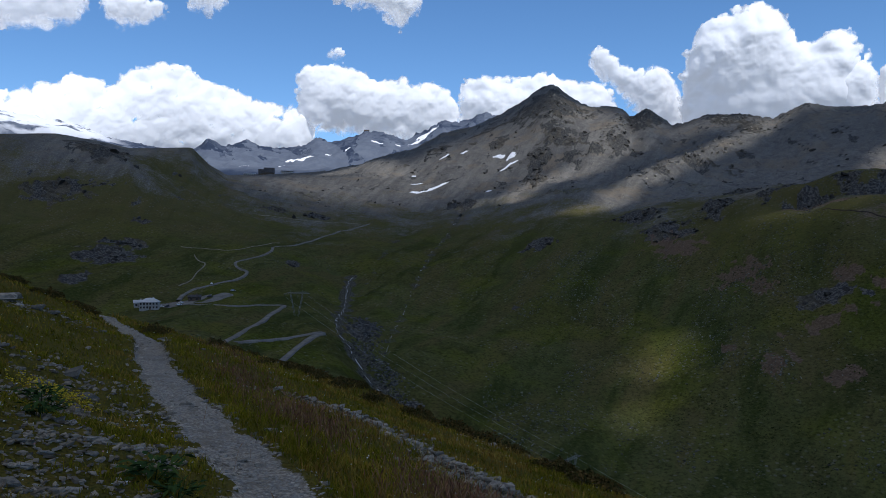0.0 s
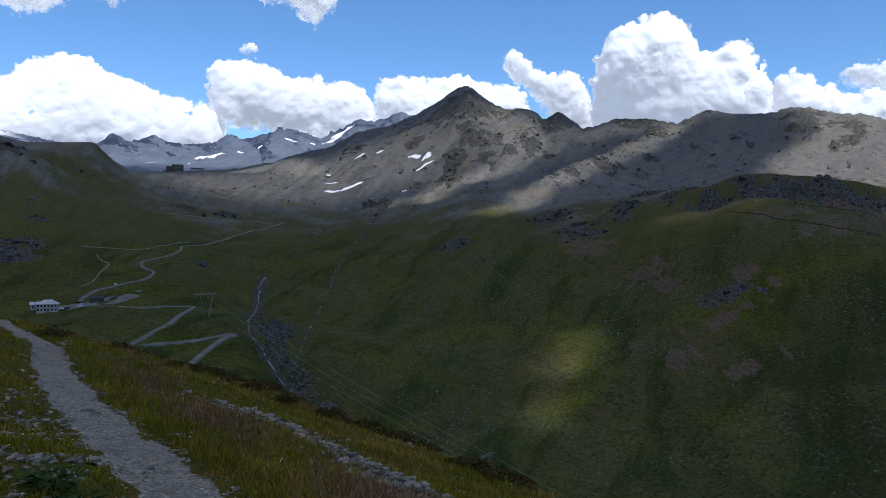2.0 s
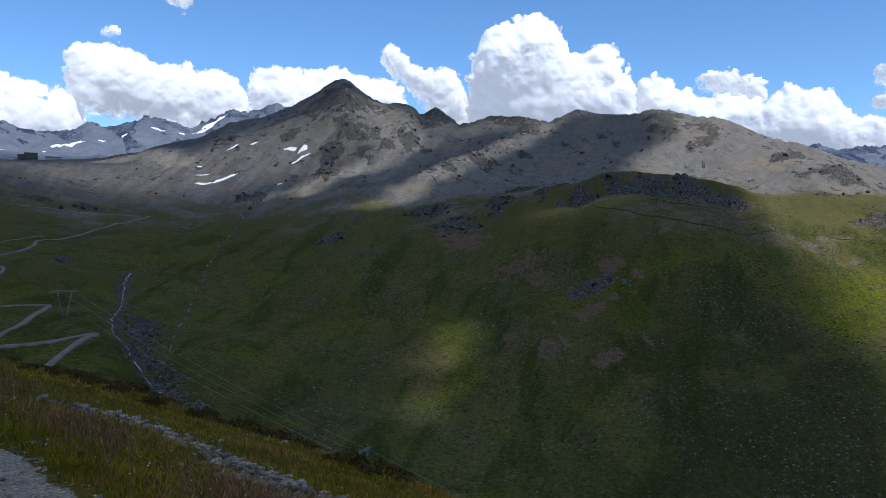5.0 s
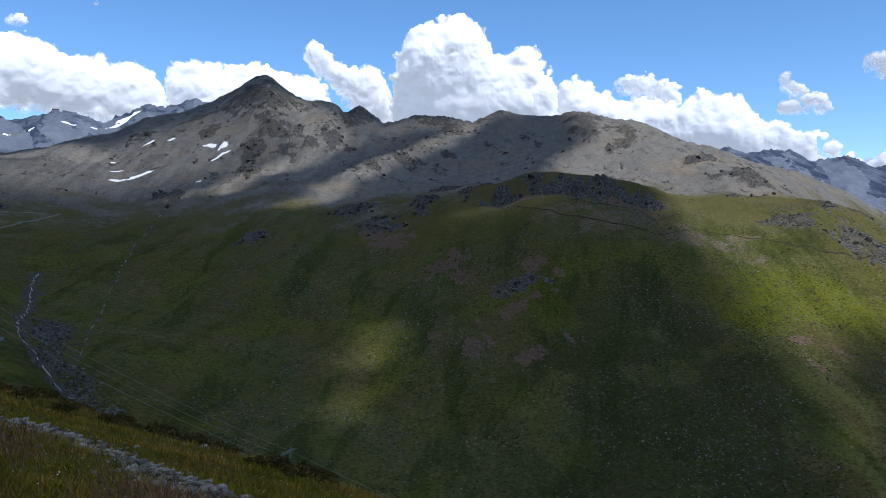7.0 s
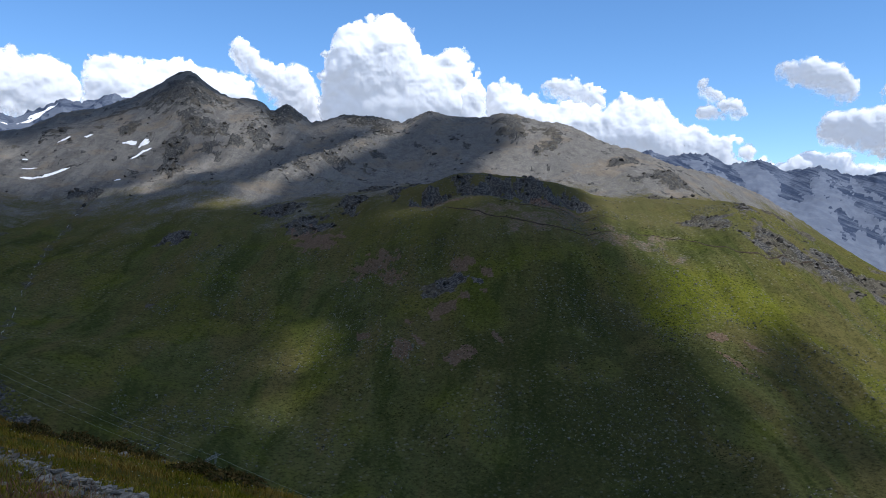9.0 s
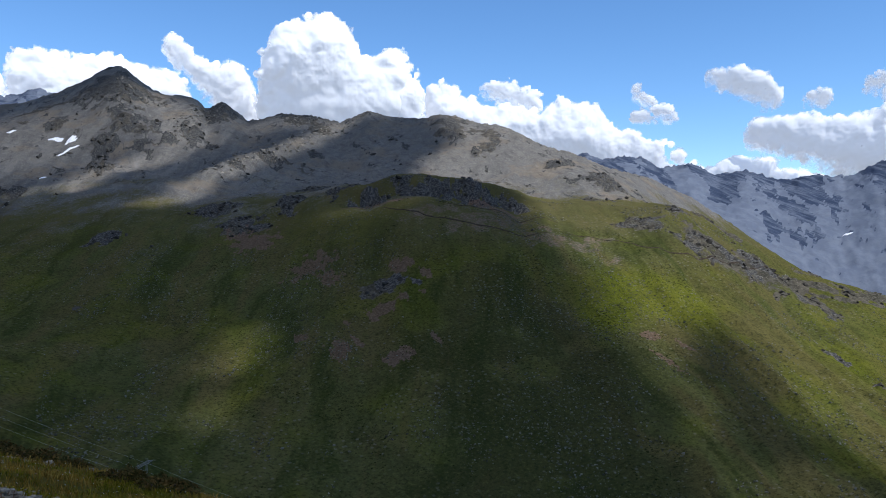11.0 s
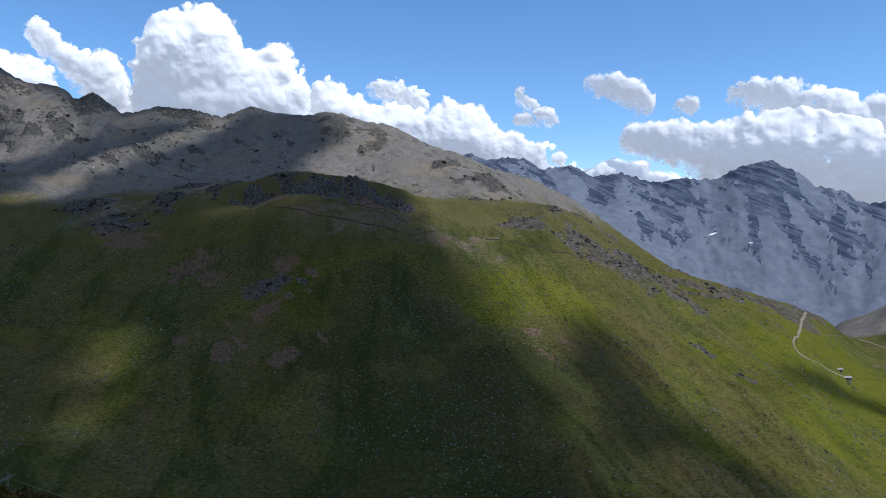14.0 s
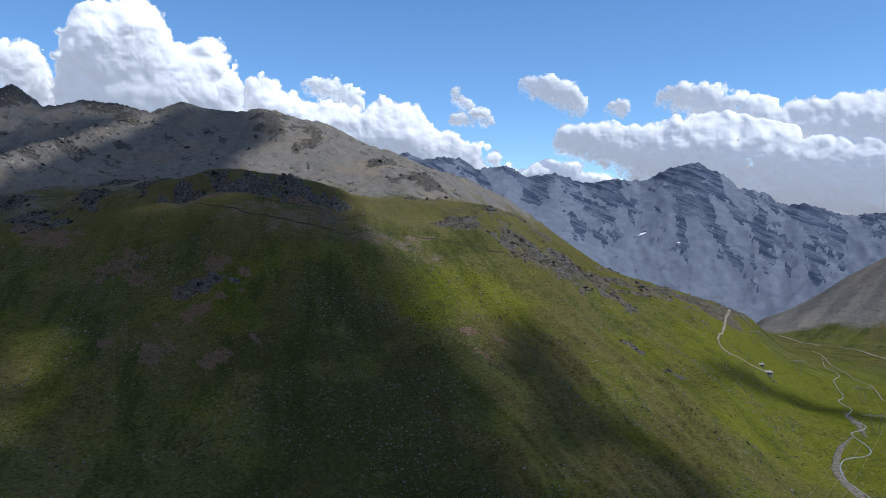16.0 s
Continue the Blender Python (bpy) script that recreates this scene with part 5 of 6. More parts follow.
# ---------------------------------------------------------------- boulders and outcrops on the slopes
def chunk_cloud(name, xyz, size, squash, material, label, category, seed, jag=0.35, small=False):
    """Many angular stones in one mesh: places, sizes."""
    rng = np.random.default_rng(seed)
    bm = bmesh.new()
    if small:
        bmesh.ops.create_cube(bm, size=1.3)
        bmesh.ops.triangulate(bm, faces=bm.faces[:])
    else:
        bmesh.ops.create_icosphere(bm, subdivisions=1, radius=1.0)
    base = np.array([v.co[:] for v in bm.verts])
    tri = np.array([[v.index for v in f.verts] for f in bm.faces])
    bm.free()
    n, k = len(xyz), len(base)
    v = base[None] * (1 + jag * (rng.random((n, k, 1)) * 2 - 1))
    v = v * (0.7 + 0.6 * rng.random((n, 1, 3))) * np.array([1, 1, squash])
    t = rng.random(n) * 2 * np.pi
    c, s = np.cos(t)[:, None], np.sin(t)[:, None]
    tip = (rng.random((n, 2)) - 0.5) * 0.7
    x, y, z = v[..., 0], v[..., 1], v[..., 2]
    z = z + tip[:, :1] * x + tip[:, 1:] * y
    v = np.stack([x * c - y * s, x * s + y * c, z], 2) * size[:, None, None] + xyz[:, None]
    faces = (tri[None] + (np.arange(n) * k)[:, None, None]).reshape(-1, 3)
    mesh = bpy.data.meshes.new(name)
    mesh.from_pydata(v.reshape(-1, 3).tolist(), [], faces.tolist())
    mesh.materials.append(material)
    return tagged(new(name, mesh), label, category, kind="stuff")


def stone_material(name, dark, lite, size):
    n = Nodes(name, 0.9)
    island = n.add("NewGeometry").outputs["Random Per Island"]
    tint = n.mix(island, dark, lite)
    tint = n.mix(n.math("MULTIPLY", n.ramp(n.noise(size, 6, 0.7), 0.45, 0.65), 0.55), tint, tuple(v * 0.5 for v in dark))
    n.base(tint)
    n.bump(n.noise(size * 0.4, 6, 0.7), 0.5, size * 0.12)
    return n.mat


STONE_FAR = stone_material("lichened boulders", (0.045, 0.048, 0.036), (0.2, 0.202, 0.172), 0.8)
HEATH = stone_material("dark heath cushions", (0.022, 0.03, 0.011), (0.055, 0.066, 0.022), 0.7)
CRAG_ROCK = stone_material("dark crag rock", (0.03, 0.029, 0.027), (0.095, 0.088, 0.077), 4)
BED_ROCK = stone_material("grey stream blocks", (0.04, 0.04, 0.04), (0.16, 0.156, 0.148), 0.9)
PALE_ROCK = stone_material("pale rib rock", (0.12, 0.112, 0.1), (0.25, 0.23, 0.195), 4)


def scatter(n, az, dist, seed):
    rng = np.random.default_rng(seed)
    a = az[0] + (az[1] - az[0]) * rng.random(n)
    d = np.sqrt(dist[0] ** 2 + (dist[1] ** 2 - dist[0] ** 2) * rng.random(n))
    x, y, _ = spot(a, d)
    return x, y, rng


def boulders():
    x, y, rng = scatter(100000, (3, 70), (410, 980), 5)
    density = 1.1 * fbm(x, y, 90, 4, 801, 0.6) + 0.55 * fbm(fall_line(np.degrees(np.arctan2(x, y)), np.hypot(x, y)) * 12, 0.2 * np.hypot(x, y), 24, 3, 803)
    keep = density + 0.12 * step(14, 22, np.degrees(np.arctan2(x, y))) + 0.3 * step(28, 40, np.degrees(np.arctan2(x, y))) * (1 - step(560, 680, np.hypot(x, y))) > 0.66 - 0.5 * rng.random(len(x))
    x, y = x[keep], y[keep]
    z, c = relief(x, y)
    size = 0.22 + 0.75 * rng.random(len(x)) ** 4
    chunk_cloud("boulders", np.stack([x, y, z + 0.1 * size], 1), size, 0.75, STONE_FAR, "pale boulders scattered over the grass slope", "boulders", 6, small=True)


def heath_clumps():
    """Low dark cushions of heath and juniper on the shaded slope."""
    x, y, rng = scatter(36000, (10, 49), (410, 860), 11)
    az, r = np.degrees(np.arctan2(x, y)), np.hypot(x, y)
    density = fbm(x, y, 60, 4, 811, 0.62) + 0.4 * fbm(fall_line(az, r) * 12, 0.2 * r, 20, 3, 813) + 0.25 * step(24, 36, az) * (1 - step(600, 760, r))
    keep = density > 0.75 - 0.55 * rng.random(len(x))
    x, y = x[keep][:14000], y[keep][:14000]
    size = 0.28 + 0.55 * rng.random(len(x)) ** 3
    chunk_cloud("heath_clumps", np.stack([x, y, ground_z(x, y) + 0.05 * size], 1), size, 0.6, HEATH, "low dark green heath cushions on the grass slope", "heath", 12, 0.4, True)


def outcrops():
    x, y, rng = scatter(110000, (-27, 62), (650, 2080), 7)
    z, c = relief(x, y)
    sets = covers(x, y, z, c)
    dark = sets[2][:, 1] * (c["zone"] < 5.8)
    turf_rock = sets[0][:, 1] * (c["zone"] < 4.6)
    keep = (rng.random(len(x)) < 0.28 * dark + 0.2 * (turf_rock > 0.45) + 0.14 * (c["cliff"] > 0.3) + 0.5 * (c["step"] > 0.4)) & (c["zone"] < 5.6)
    x, y, z = x[keep], y[keep], z[keep]
    size = (0.9 + 4.2 * rng.random(len(x)) ** 4) * np.where(turf_rock[keep] > 0.45, 0.7, 1.0)
    chunk_cloud("outcrops", np.stack([x, y, z - 0.2 * size], 1), size, 0.8, CRAG_ROCK, "dark broken rock outcrops on the mountainside", "rock outcrops", 8, 0.5)
    x, y, rng = scatter(14000, (8, 30), (1080, 1850), 9)
    z, c = relief(x, y)
    keep = (rng.random(len(x)) < 0.5 * (c["rib"] > 0.5)) & (c["zone"] < 5.9)
    x, y, z = x[keep], y[keep], z[keep]
    size = 0.9 + 3.0 * rng.random(len(x)) ** 2.5
    chunk_cloud("rib_blocks", np.stack([x, y, z - 0.1 * size], 1), size, 0.75, PALE_ROCK, "pale broken blocks along the rocky ribs", "rock outcrops", 10, 0.5)


def bed_blocks():
    rng = np.random.default_rng(15)
    line = smooth_line(BOULDER_BED, 1.0)
    p = line[rng.integers(len(line), size=2200)] + rng.normal(size=(2200, 2)) * 6.0
    z = ground_z(p[:, 0], p[:, 1])
    size = 0.3 + 1.1 * rng.random(2200) ** 4
    chunk_cloud("bed_blocks", np.stack([p[:, 0], p[:, 1], z + 0.1 * size], 1), size, 0.7, BED_ROCK, "grey blocks washed down beside the stream", "boulders", 16, small=True)


boulders()
heath_clumps()
outcrops()
bed_blocks()


# ---------------------------------------------------------------- the near hillside
def uv_place(u, v):
    """World place from the distance along the footpath and across it."""
    return u * UX + v * UY, u * UY - v * UX


def island_material(name, colours, rough=0.9):
    """A material whose pieces each take one of a row of colours."""
    n = Nodes(name, rough)
    island = n.add("NewGeometry").outputs["Random Per Island"]
    ramp = n.add("ValToRGB")
    ramp.color_ramp.elements[0].color = (*colours[0], 1)
    ramp.color_ramp.elements[1].color = (*colours[-1], 1)
    for k, c in enumerate(colours[1:-1], 1):
        e = ramp.color_ramp.elements.new(k / (len(colours) - 1))
        e.color = (*c, 1)
    n.link(island, ramp.inputs[0])
    n.base(n.mix(n.math("MULTIPLY", n.ramp(n.noise(1.7, 3), 0.4, 0.7), 0.5), ramp.outputs[0], tuple(v * 0.55 for v in colours[0])))
    n.bsdf.inputs["Transmission Weight"].default_value = 0
    return n.mat


TURF = island_material("green turf blades", [(0.075, 0.08, 0.006), (0.14, 0.135, 0.008), (0.2, 0.155, 0.014), (0.26, 0.185, 0.035)])
STRAW = island_material("dry straw grass", [(0.16, 0.095, 0.015), (0.27, 0.155, 0.028), (0.33, 0.215, 0.055), (0.16, 0.12, 0.014)])
SEED = island_material("reddish seed grass", [(0.14, 0.06, 0.035), (0.21, 0.1, 0.06), (0.28, 0.16, 0.095), (0.18, 0.12, 0.035)])
LEAF = island_material("dark heath leaves", [(0.035, 0.038, 0.012), (0.06, 0.055, 0.016), (0.1, 0.065, 0.022), (0.13, 0.085, 0.03)])
HERB = island_material("broad herb leaves", [(0.022, 0.045, 0.016), (0.035, 0.065, 0.022), (0.05, 0.08, 0.02)])
WHITE_PETAL = island_material("white petals", [(0.5, 0.5, 0.47), (0.7, 0.69, 0.64)])
YELLOW_PETAL = island_material("yellow petals", [(0.42, 0.3, 0.02), (0.55, 0.42, 0.05)])
PINK_PETAL = island_material("pink petals", [(0.35, 0.17, 0.2), (0.5, 0.3, 0.3)])
BARK = plain("heath stems", (0.06, 0.045, 0.035), 0.95, 0.3, 0.1)
SLATE = stone_material("grey slabby stone", (0.12, 0.101, 0.078), (0.29, 0.25, 0.195), 0.12)
PEBBLE = stone_material("path gravel stones", (0.18, 0.16, 0.132), (0.42, 0.38, 0.32), 0.06)


def blades(name, x, y, height, width, lean, material, label, category, seed, head=0.0):
    """Upright grass blades in one mesh, each a bent, tapering strip."""
    rng = np.random.default_rng(seed)
    n = len(x)
    z = ground_z(x, y) - 0.01
    t, b = rng.random(n) * 2 * np.pi, rng.random(n) * 2 * np.pi
    h = height * (0.6 + 0.8 * rng.random(n))
    k = lean * (0.3 + rng.random(n)) * h
    sx, sy = np.cos(t) * width / 2, np.sin(t) * width / 2
    bx, by = np.cos(b) * k, np.sin(b) * k
    def point(f, w):
        return np.stack([x + bx * f ** 2 + sx * w, y + by * f ** 2 + sy * w, z + h * f * (1 - 0.15 * f)], 1)
    if head:
        rows = [point(0, -0.5), point(0, 0.5), point(0.72, -0.4), point(0.72, 0.4), point(0.84, -head), point(0.84, head), point(1.0, 0)]
        quads, tris = [(0, 1, 3, 2), (2, 3, 5, 4)], [(4, 5, 6)]
    else:
        rows = [point(0, -1), point(0, 1), point(0.55, -0.75), point(0.55, 0.75), point(1.0, 0)]
        quads, tris = [(0, 1, 3, 2)], [(2, 3, 4)]
    m = len(rows)
    verts = np.stack(rows, 1).reshape(-1, 3)
    base = np.arange(n)[:, None] * m
    faces = []
    for q in quads + tris:
        faces += (base + np.array(q)).tolist()
    mesh = bpy.data.meshes.new(name)
    mesh.from_pydata(verts.tolist(), [], faces)
    mesh.materials.append(material)
    return tagged(new(name, mesh), label, category, kind="stuff")


def near_scatter(n, az, dist, power, seed):
    """Places on the near hillside, thinning out with distance."""
    rng = np.random.default_rng(seed)
    a = az[0] + (az[1] - az[0]) * rng.random(n)
    d = dist[0] * (dist[1] / dist[0]) ** (rng.random(n) ** power)
    x, y, _ = spot(a, d)
    u, v = x * UX + y * UY, x * UY - y * UX
    w = v - path_middle(np.clip(u, -40, 60))
    return x, y, u, v, w, d, rng


# centres of the stony spots on the bank: place, radius
STONY = [(-6.2, 12.8, 1.1), (-5.3, 11.5, 1.0), (-5.1, 9.3, 1.2), (-3.6, 6.6, 0.9), (-3.1, 5.6, 0.8), (-12.5, 22.5, 1.8), (-4.6, 12.4, 0.6), (-3.1, 7.4, 0.6), (-4.2, 13.5, 0.6), (-2.5, 8.6, 0.45)]
ROW = [(-3.8, 20.9), (-2.5, 20.2), (-1.2, 18.6), (-0.1, 15.6), (1.0, 12.2), (1.9, 9.2), (2.4, 7.0)]


def stony(x, y):
    s = np.zeros_like(x)
    for cx, cy, r in STONY:
        s = np.maximum(s, 1 - np.hypot(x - cx, y - cy) / (1.5 * r))
    return np.clip(s + 0.5 * fbm(x, y, 0.8, 3, 901), 0, 1)


def grasses():
    x, y, u, v, w, d, rng = near_scatter(150000, (-36, 22), (3.2, 80), 0.8, 21)
    row = along(x, y, ROW)[0]
    bare = stony(x, y)
    keep = (np.abs(w) > 0.42 + 0.2 * rng.random(len(x))) & (bare < 0.25 + 0.5 * rng.random(len(x)) ** 2) & (row > 0.25 + 0.3 * rng.random(len(x))) & (v < 26) & (u < 76)
    x, y, u, v, w, d = (q[keep] for q in (x, y, u, v, w, d))
    patch = 1.3 * fbm(x, y, 2.2, 3, 911) + 0.5 * step(2, 9, w) - 0.3 + 0.5 * step(40, 60, u)
    straw = patch + 0.4 * (rng.random(len(x)) - 0.5) > 0.18
    wide = 0.005 + 0.0007 * d
    tall = 0.055 + 0.0022 * d + 0.05 * np.clip(fbm(x, y, 1.1, 2, 913), 0, 1)
    tall = tall * np.where(w > 0.5, 1.35, 1.0)
    g = ~straw
    blades("turf", x[g], y[g], tall[g], wide[g], 0.8, TURF, "short green alpine turf beside the footpath", "grass", 22)
    blades("dry_grass", x[straw], y[straw], 1.25 * tall[straw], wide[straw], 0.6, STRAW, "straw-coloured dry grass on the slope", "grass", 23)
    # tall reddish seed heads below the path
    x, y, u, v, w, d, rng = near_scatter(60000, (-24, 18), (5, 40), 0.9, 25)
    band = np.exp(-((w - 1.9 - 0.03 * u) / 0.9) ** 2) * step(4, 7, u) * (1 - step(26, 36, u))
    keep = rng.random(len(x)) < band * (0.5 + 0.9 * fbm(x, y, 1.8, 2, 915))
    blades("seed_grass", x[keep], y[keep], 0.34 * np.ones(keep.sum()), 0.004 + 0.0005 * d[keep], 0.35, SEED, "tall reddish seed grass along the footpath", "grass", 26, 1.7)
    # green tussocks at the lower edge of the path
    x, y, u, v, w, d, rng = near_scatter(24000, (-22, 16), (5, 40), 0.9, 27)
    keep = (rng.random(len(x)) < np.exp(-((w - 0.95) / 0.4) ** 2) + 0.25 * step(0.2, 0.6, fbm(x, y, 2.6, 2, 917)) * (w > 1.2)) & (w > 0.45)
    blades("tussock_grass", x[keep], y[keep], 0.2 * np.ones(keep.sum()), 0.006 + 0.0006 * d[keep], 0.9, TURF, "lush green tussocks at the path edge", "grass", 28)


def flowers():
    def specks(name, x, y, size, lift, material, label, seed):
        z = ground_z(x, y) + lift
        chunk_cloud(name, np.stack([x, y, z], 1), size, 0.5, material, label, "flowers", seed, 0.2, True)
    x, y, u, v, w, d, rng = near_scatter(2600, (-34, 18), (4.5, 60), 0.8, 31)
    ok = (np.abs(w) > 0.6) & (v < 24)
    x, y, d, w = x[ok], y[ok], d[ok], w[ok]
    size = (0.004 + 0.0004 * d) * (0.5 + 0.8 * rng.random(len(x)))
    kind = rng.random(len(x)) + 0.25 * (w > 0.5) * fbm(x, y, 5, 2, 921)
    lift = 0.10 + 0.12 * rng.random(len(x))
    for name, pick, mat, label in (("white_flowers", kind < 0.42, WHITE_PETAL, "tiny white flower heads in the turf"), ("yellow_flowers", (kind >= 0.5) & (kind < 0.68), YELLOW_PETAL, "small yellow flowers in the turf"), ("pink_flowers", kind >= 0.8, PINK_PETAL, "pale pink seed and flower heads in the grass")):
        specks(name, x[pick], y[pick], size[pick], lift[pick], mat, label, 33)
    rng = np.random.default_rng(35)
    t, r = rng.random(420) * 6.28, rng.random(420) ** 0.7
    for cx, cy, s in ((-4.9, 9.6, 0.55), (-5.3, 10.4, 0.45)):
        specks("yellow_flowers", cx + s * r[:210] * np.cos(t[:210]), cy + s * r[:210] * np.sin(t[:210]), np.full(210, 0.013), 0.08 + 0.14 * rng.random(210), YELLOW_PETAL, "clump of yellow flowers among the stones", 36)


def stones_near():
    # gravel on the path and its edges
    x, y, u, v, w, d, rng = near_scatter(30000, (-36, 12), (3.0, 55), 0.85, 41)
    keep = (np.abs(w) < 0.34 + 0.38 * rng.random(len(x)) ** 2) & (u < 58)
    x, y, d, w = x[keep], y[keep], d[keep], w[keep]
    size = (0.007 + 0.00075 * d) * (0.5 + 1.6 * rng.random(len(x)) ** 3) * np.where(np.abs(w) > 0.36, 1.5, 1.0)
    z = ground_z(x, y)
    chunk_cloud("path_gravel", np.stack([x, y, z], 1), size, 0.45, PEBBLE, "grey gravel and chips on the footpath", "gravel", 42, 0.3, True)
    # small stones on the bank
    x, y, u, v, w, d, rng = near_scatter(14000, (-36, -12), (3.6, 30), 0.9, 43)
    keep = (rng.random(len(x)) < 1.2 * stony(x, y) - 0.12) & (np.abs(w) > 0.4)
    x, y, d = x[keep], y[keep], d[keep]
    size = (0.016 + 0.0012 * d) * (0.5 + 1.5 * rng.random(len(x)) ** 2)
    chunk_cloud("bank_stones", np.stack([x, y, ground_z(x, y) + 0.01], 1), size, 0.4, SLATE, "small grey slabs strewn over the bank", "stones", 44, 0.3, True)
    # rubble between the stones of the row
    rng = np.random.default_rng(45)
    line = smooth_line(ROW, 0.25)
    p = line[rng.integers(len(line), size=2600)] + rng.normal(size=(2600, 2)) * 0.5
    size = 0.02 + 0.07 * rng.random(2600) ** 2.5
    chunk_cloud("row_rubble", np.stack([p[:, 0], p[:, 1], ground_z(p[:, 0], p[:, 1]) + 0.03], 1), size, 0.5, SLATE, "small grey rubble along the stone row", "stones", 46, 0.3, True)


def slab_meshes():
    """Six shapes of weathered slab, each an angular block with worn corners."""
    made = []
    rng = np.random.default_rng(51)
    for k in range(6):
        bm = bmesh.new()
        bmesh.ops.create_cube(bm, size=1.0)
        for v in bm.verts:
            v.co.x *= 1 + 0.5 * (rng.random() - 0.5)
            v.co.y *= 0.75 + 0.5 * (rng.random() - 0.5)
            v.co.z *= 0.32 + 0.25 * (rng.random() - 0.5)
        bmesh.ops.bevel(bm, geom=bm.edges[:], offset=0.11, segments=1, affect="EDGES")
        for v in bm.verts:
            v.co += Vector((rng.random() - 0.5, rng.random() - 0.5, 0.8 * rng.random() - 0.4)) * 0.15
        mesh = bpy.data.meshes.new("stone")
        bm.to_mesh(mesh)
        bm.free()
        mesh.materials.append(SLATE_ONE)
        made.append(mesh)
    return made


def slate_single():
    n = Nodes("weathered slab", 0.9)
    tint = n.mix(n.add("ObjectInfo").outputs["Random"], (0.125, 0.112, 0.093), (0.33, 0.298, 0.25))
    tint = n.mix(n.math("MULTIPLY", n.ramp(n.noise(0.25, 6, 0.7), 0.45, 0.62), 0.6), tint, (0.08, 0.078, 0.07))
    tint = n.mix(n.math("MULTIPLY", n.ramp(n.noise(0.06, 4, 0.7), 0.55, 0.68), 0.5), tint, (0.34, 0.34, 0.32))
    n.base(tint)
    n.bump(n.noise(0.12, 6, 0.7), 0.5, 0.05)
    return n.mat


SLATE_ONE = slate_single()
SLABS = slab_meshes()


def lay_stone(x, y, size, rng, sink=0.15, parent=None, lift=0.0):
    ob = new("stone", SLABS[rng.integers(6)])
    z = float(ground_z(x, y)[0])
    ob.matrix_world = pose(x, y, z + size * (0.2 - sink) + lift, (rng.random() - 0.5) * 26, (rng.random() - 0.5) * 26, rng.random() * 360) @ Matrix.Scale(size, 4)
    if parent is not None:
        ob.parent = parent
    return ob


def loose_stones():
    rng = np.random.default_rng(53)
    for cx, cy, r in STONY:
        far = math.hypot(cx, cy)
        for k in range(26):
            a, q = rng.random() * 6.28, rng.random() ** 0.6 * r * 1.35
            size = (0.045 + 0.15 * rng.random() ** 2.6) * (0.6 + 0.03 * far)
            tagged(lay_stone(cx + q * math.cos(a), cy + q * math.sin(a), size, rng), "grey weathered slab lying in the turf", "stone", "slabs on the grassy bank")
    for x, y, size in ((-6.3, 12.9, 0.38), (-12.9, 22.4, 0.6), (-12.2, 22.9, 0.5), (-11.6, 22.6, 0.4), (-3.15, 5.5, 0.18), (-5.4, 11.6, 0.27), (-2.6, 11.4, 0.2), (-13.4, 23.4, 0.6)):
        tagged(lay_stone(x, y, size, rng, 0.1), "large grey slab half sunk in the bank", "stone", "large slabs on the bank")
    # stones along both edges of the path
    for k in range(90):
        u = 4 + 26 * rng.random() ** 1.4
        side = -1 if rng.random() < 0.6 else 1
        v = float(path_middle(np.array(u))) + side * (0.42 + 0.28 * rng.random())
        x, y = uv_place(u, v)
        tagged(lay_stone(x, y, 0.03 + 0.07 * rng.random() + 0.003 * u, rng, 0.1), "small grey stone at the path edge", "stone", "stones along the footpath")


def stone_row():
    rng = np.random.default_rng(55)
    base = new("stone_row")
    line = smooth_line(ROW, 0.25)
    d = np.gradient(line, axis=0)
    d /= np.hypot(d[:, 0], d[:, 1])[:, None]
    for k in range(300):
        i = rng.integers(len(line))
        off = rng.normal() * 0.36
        x, y = line[i] + off * np.array([d[i, 1], -d[i, 0]])
        if rng.random() < 0.12:
            x, y = x + rng.normal() * 0.5, y + rng.normal() * 0.5
        lay_stone(x, y, 0.08 + 0.19 * rng.random() ** 2, rng, 0.05, base, 0.10 * max(0, 1 - abs(off) / 0.3))
    tagged(base, "tumbled row of grey stones across the slope", "stone row")
    heap = new("stone_heap")
    hx, hy, _ = spot(6.2, 30)
    for k in range(36):
        lay_stone(hx + rng.normal() * 1.3, hy + rng.normal() * 0.6, 0.25 + 0.4 * rng.random() ** 2, rng, 0.05, heap)
    tagged(heap, "small heap of grey stones at the slope edge", "stone heap")


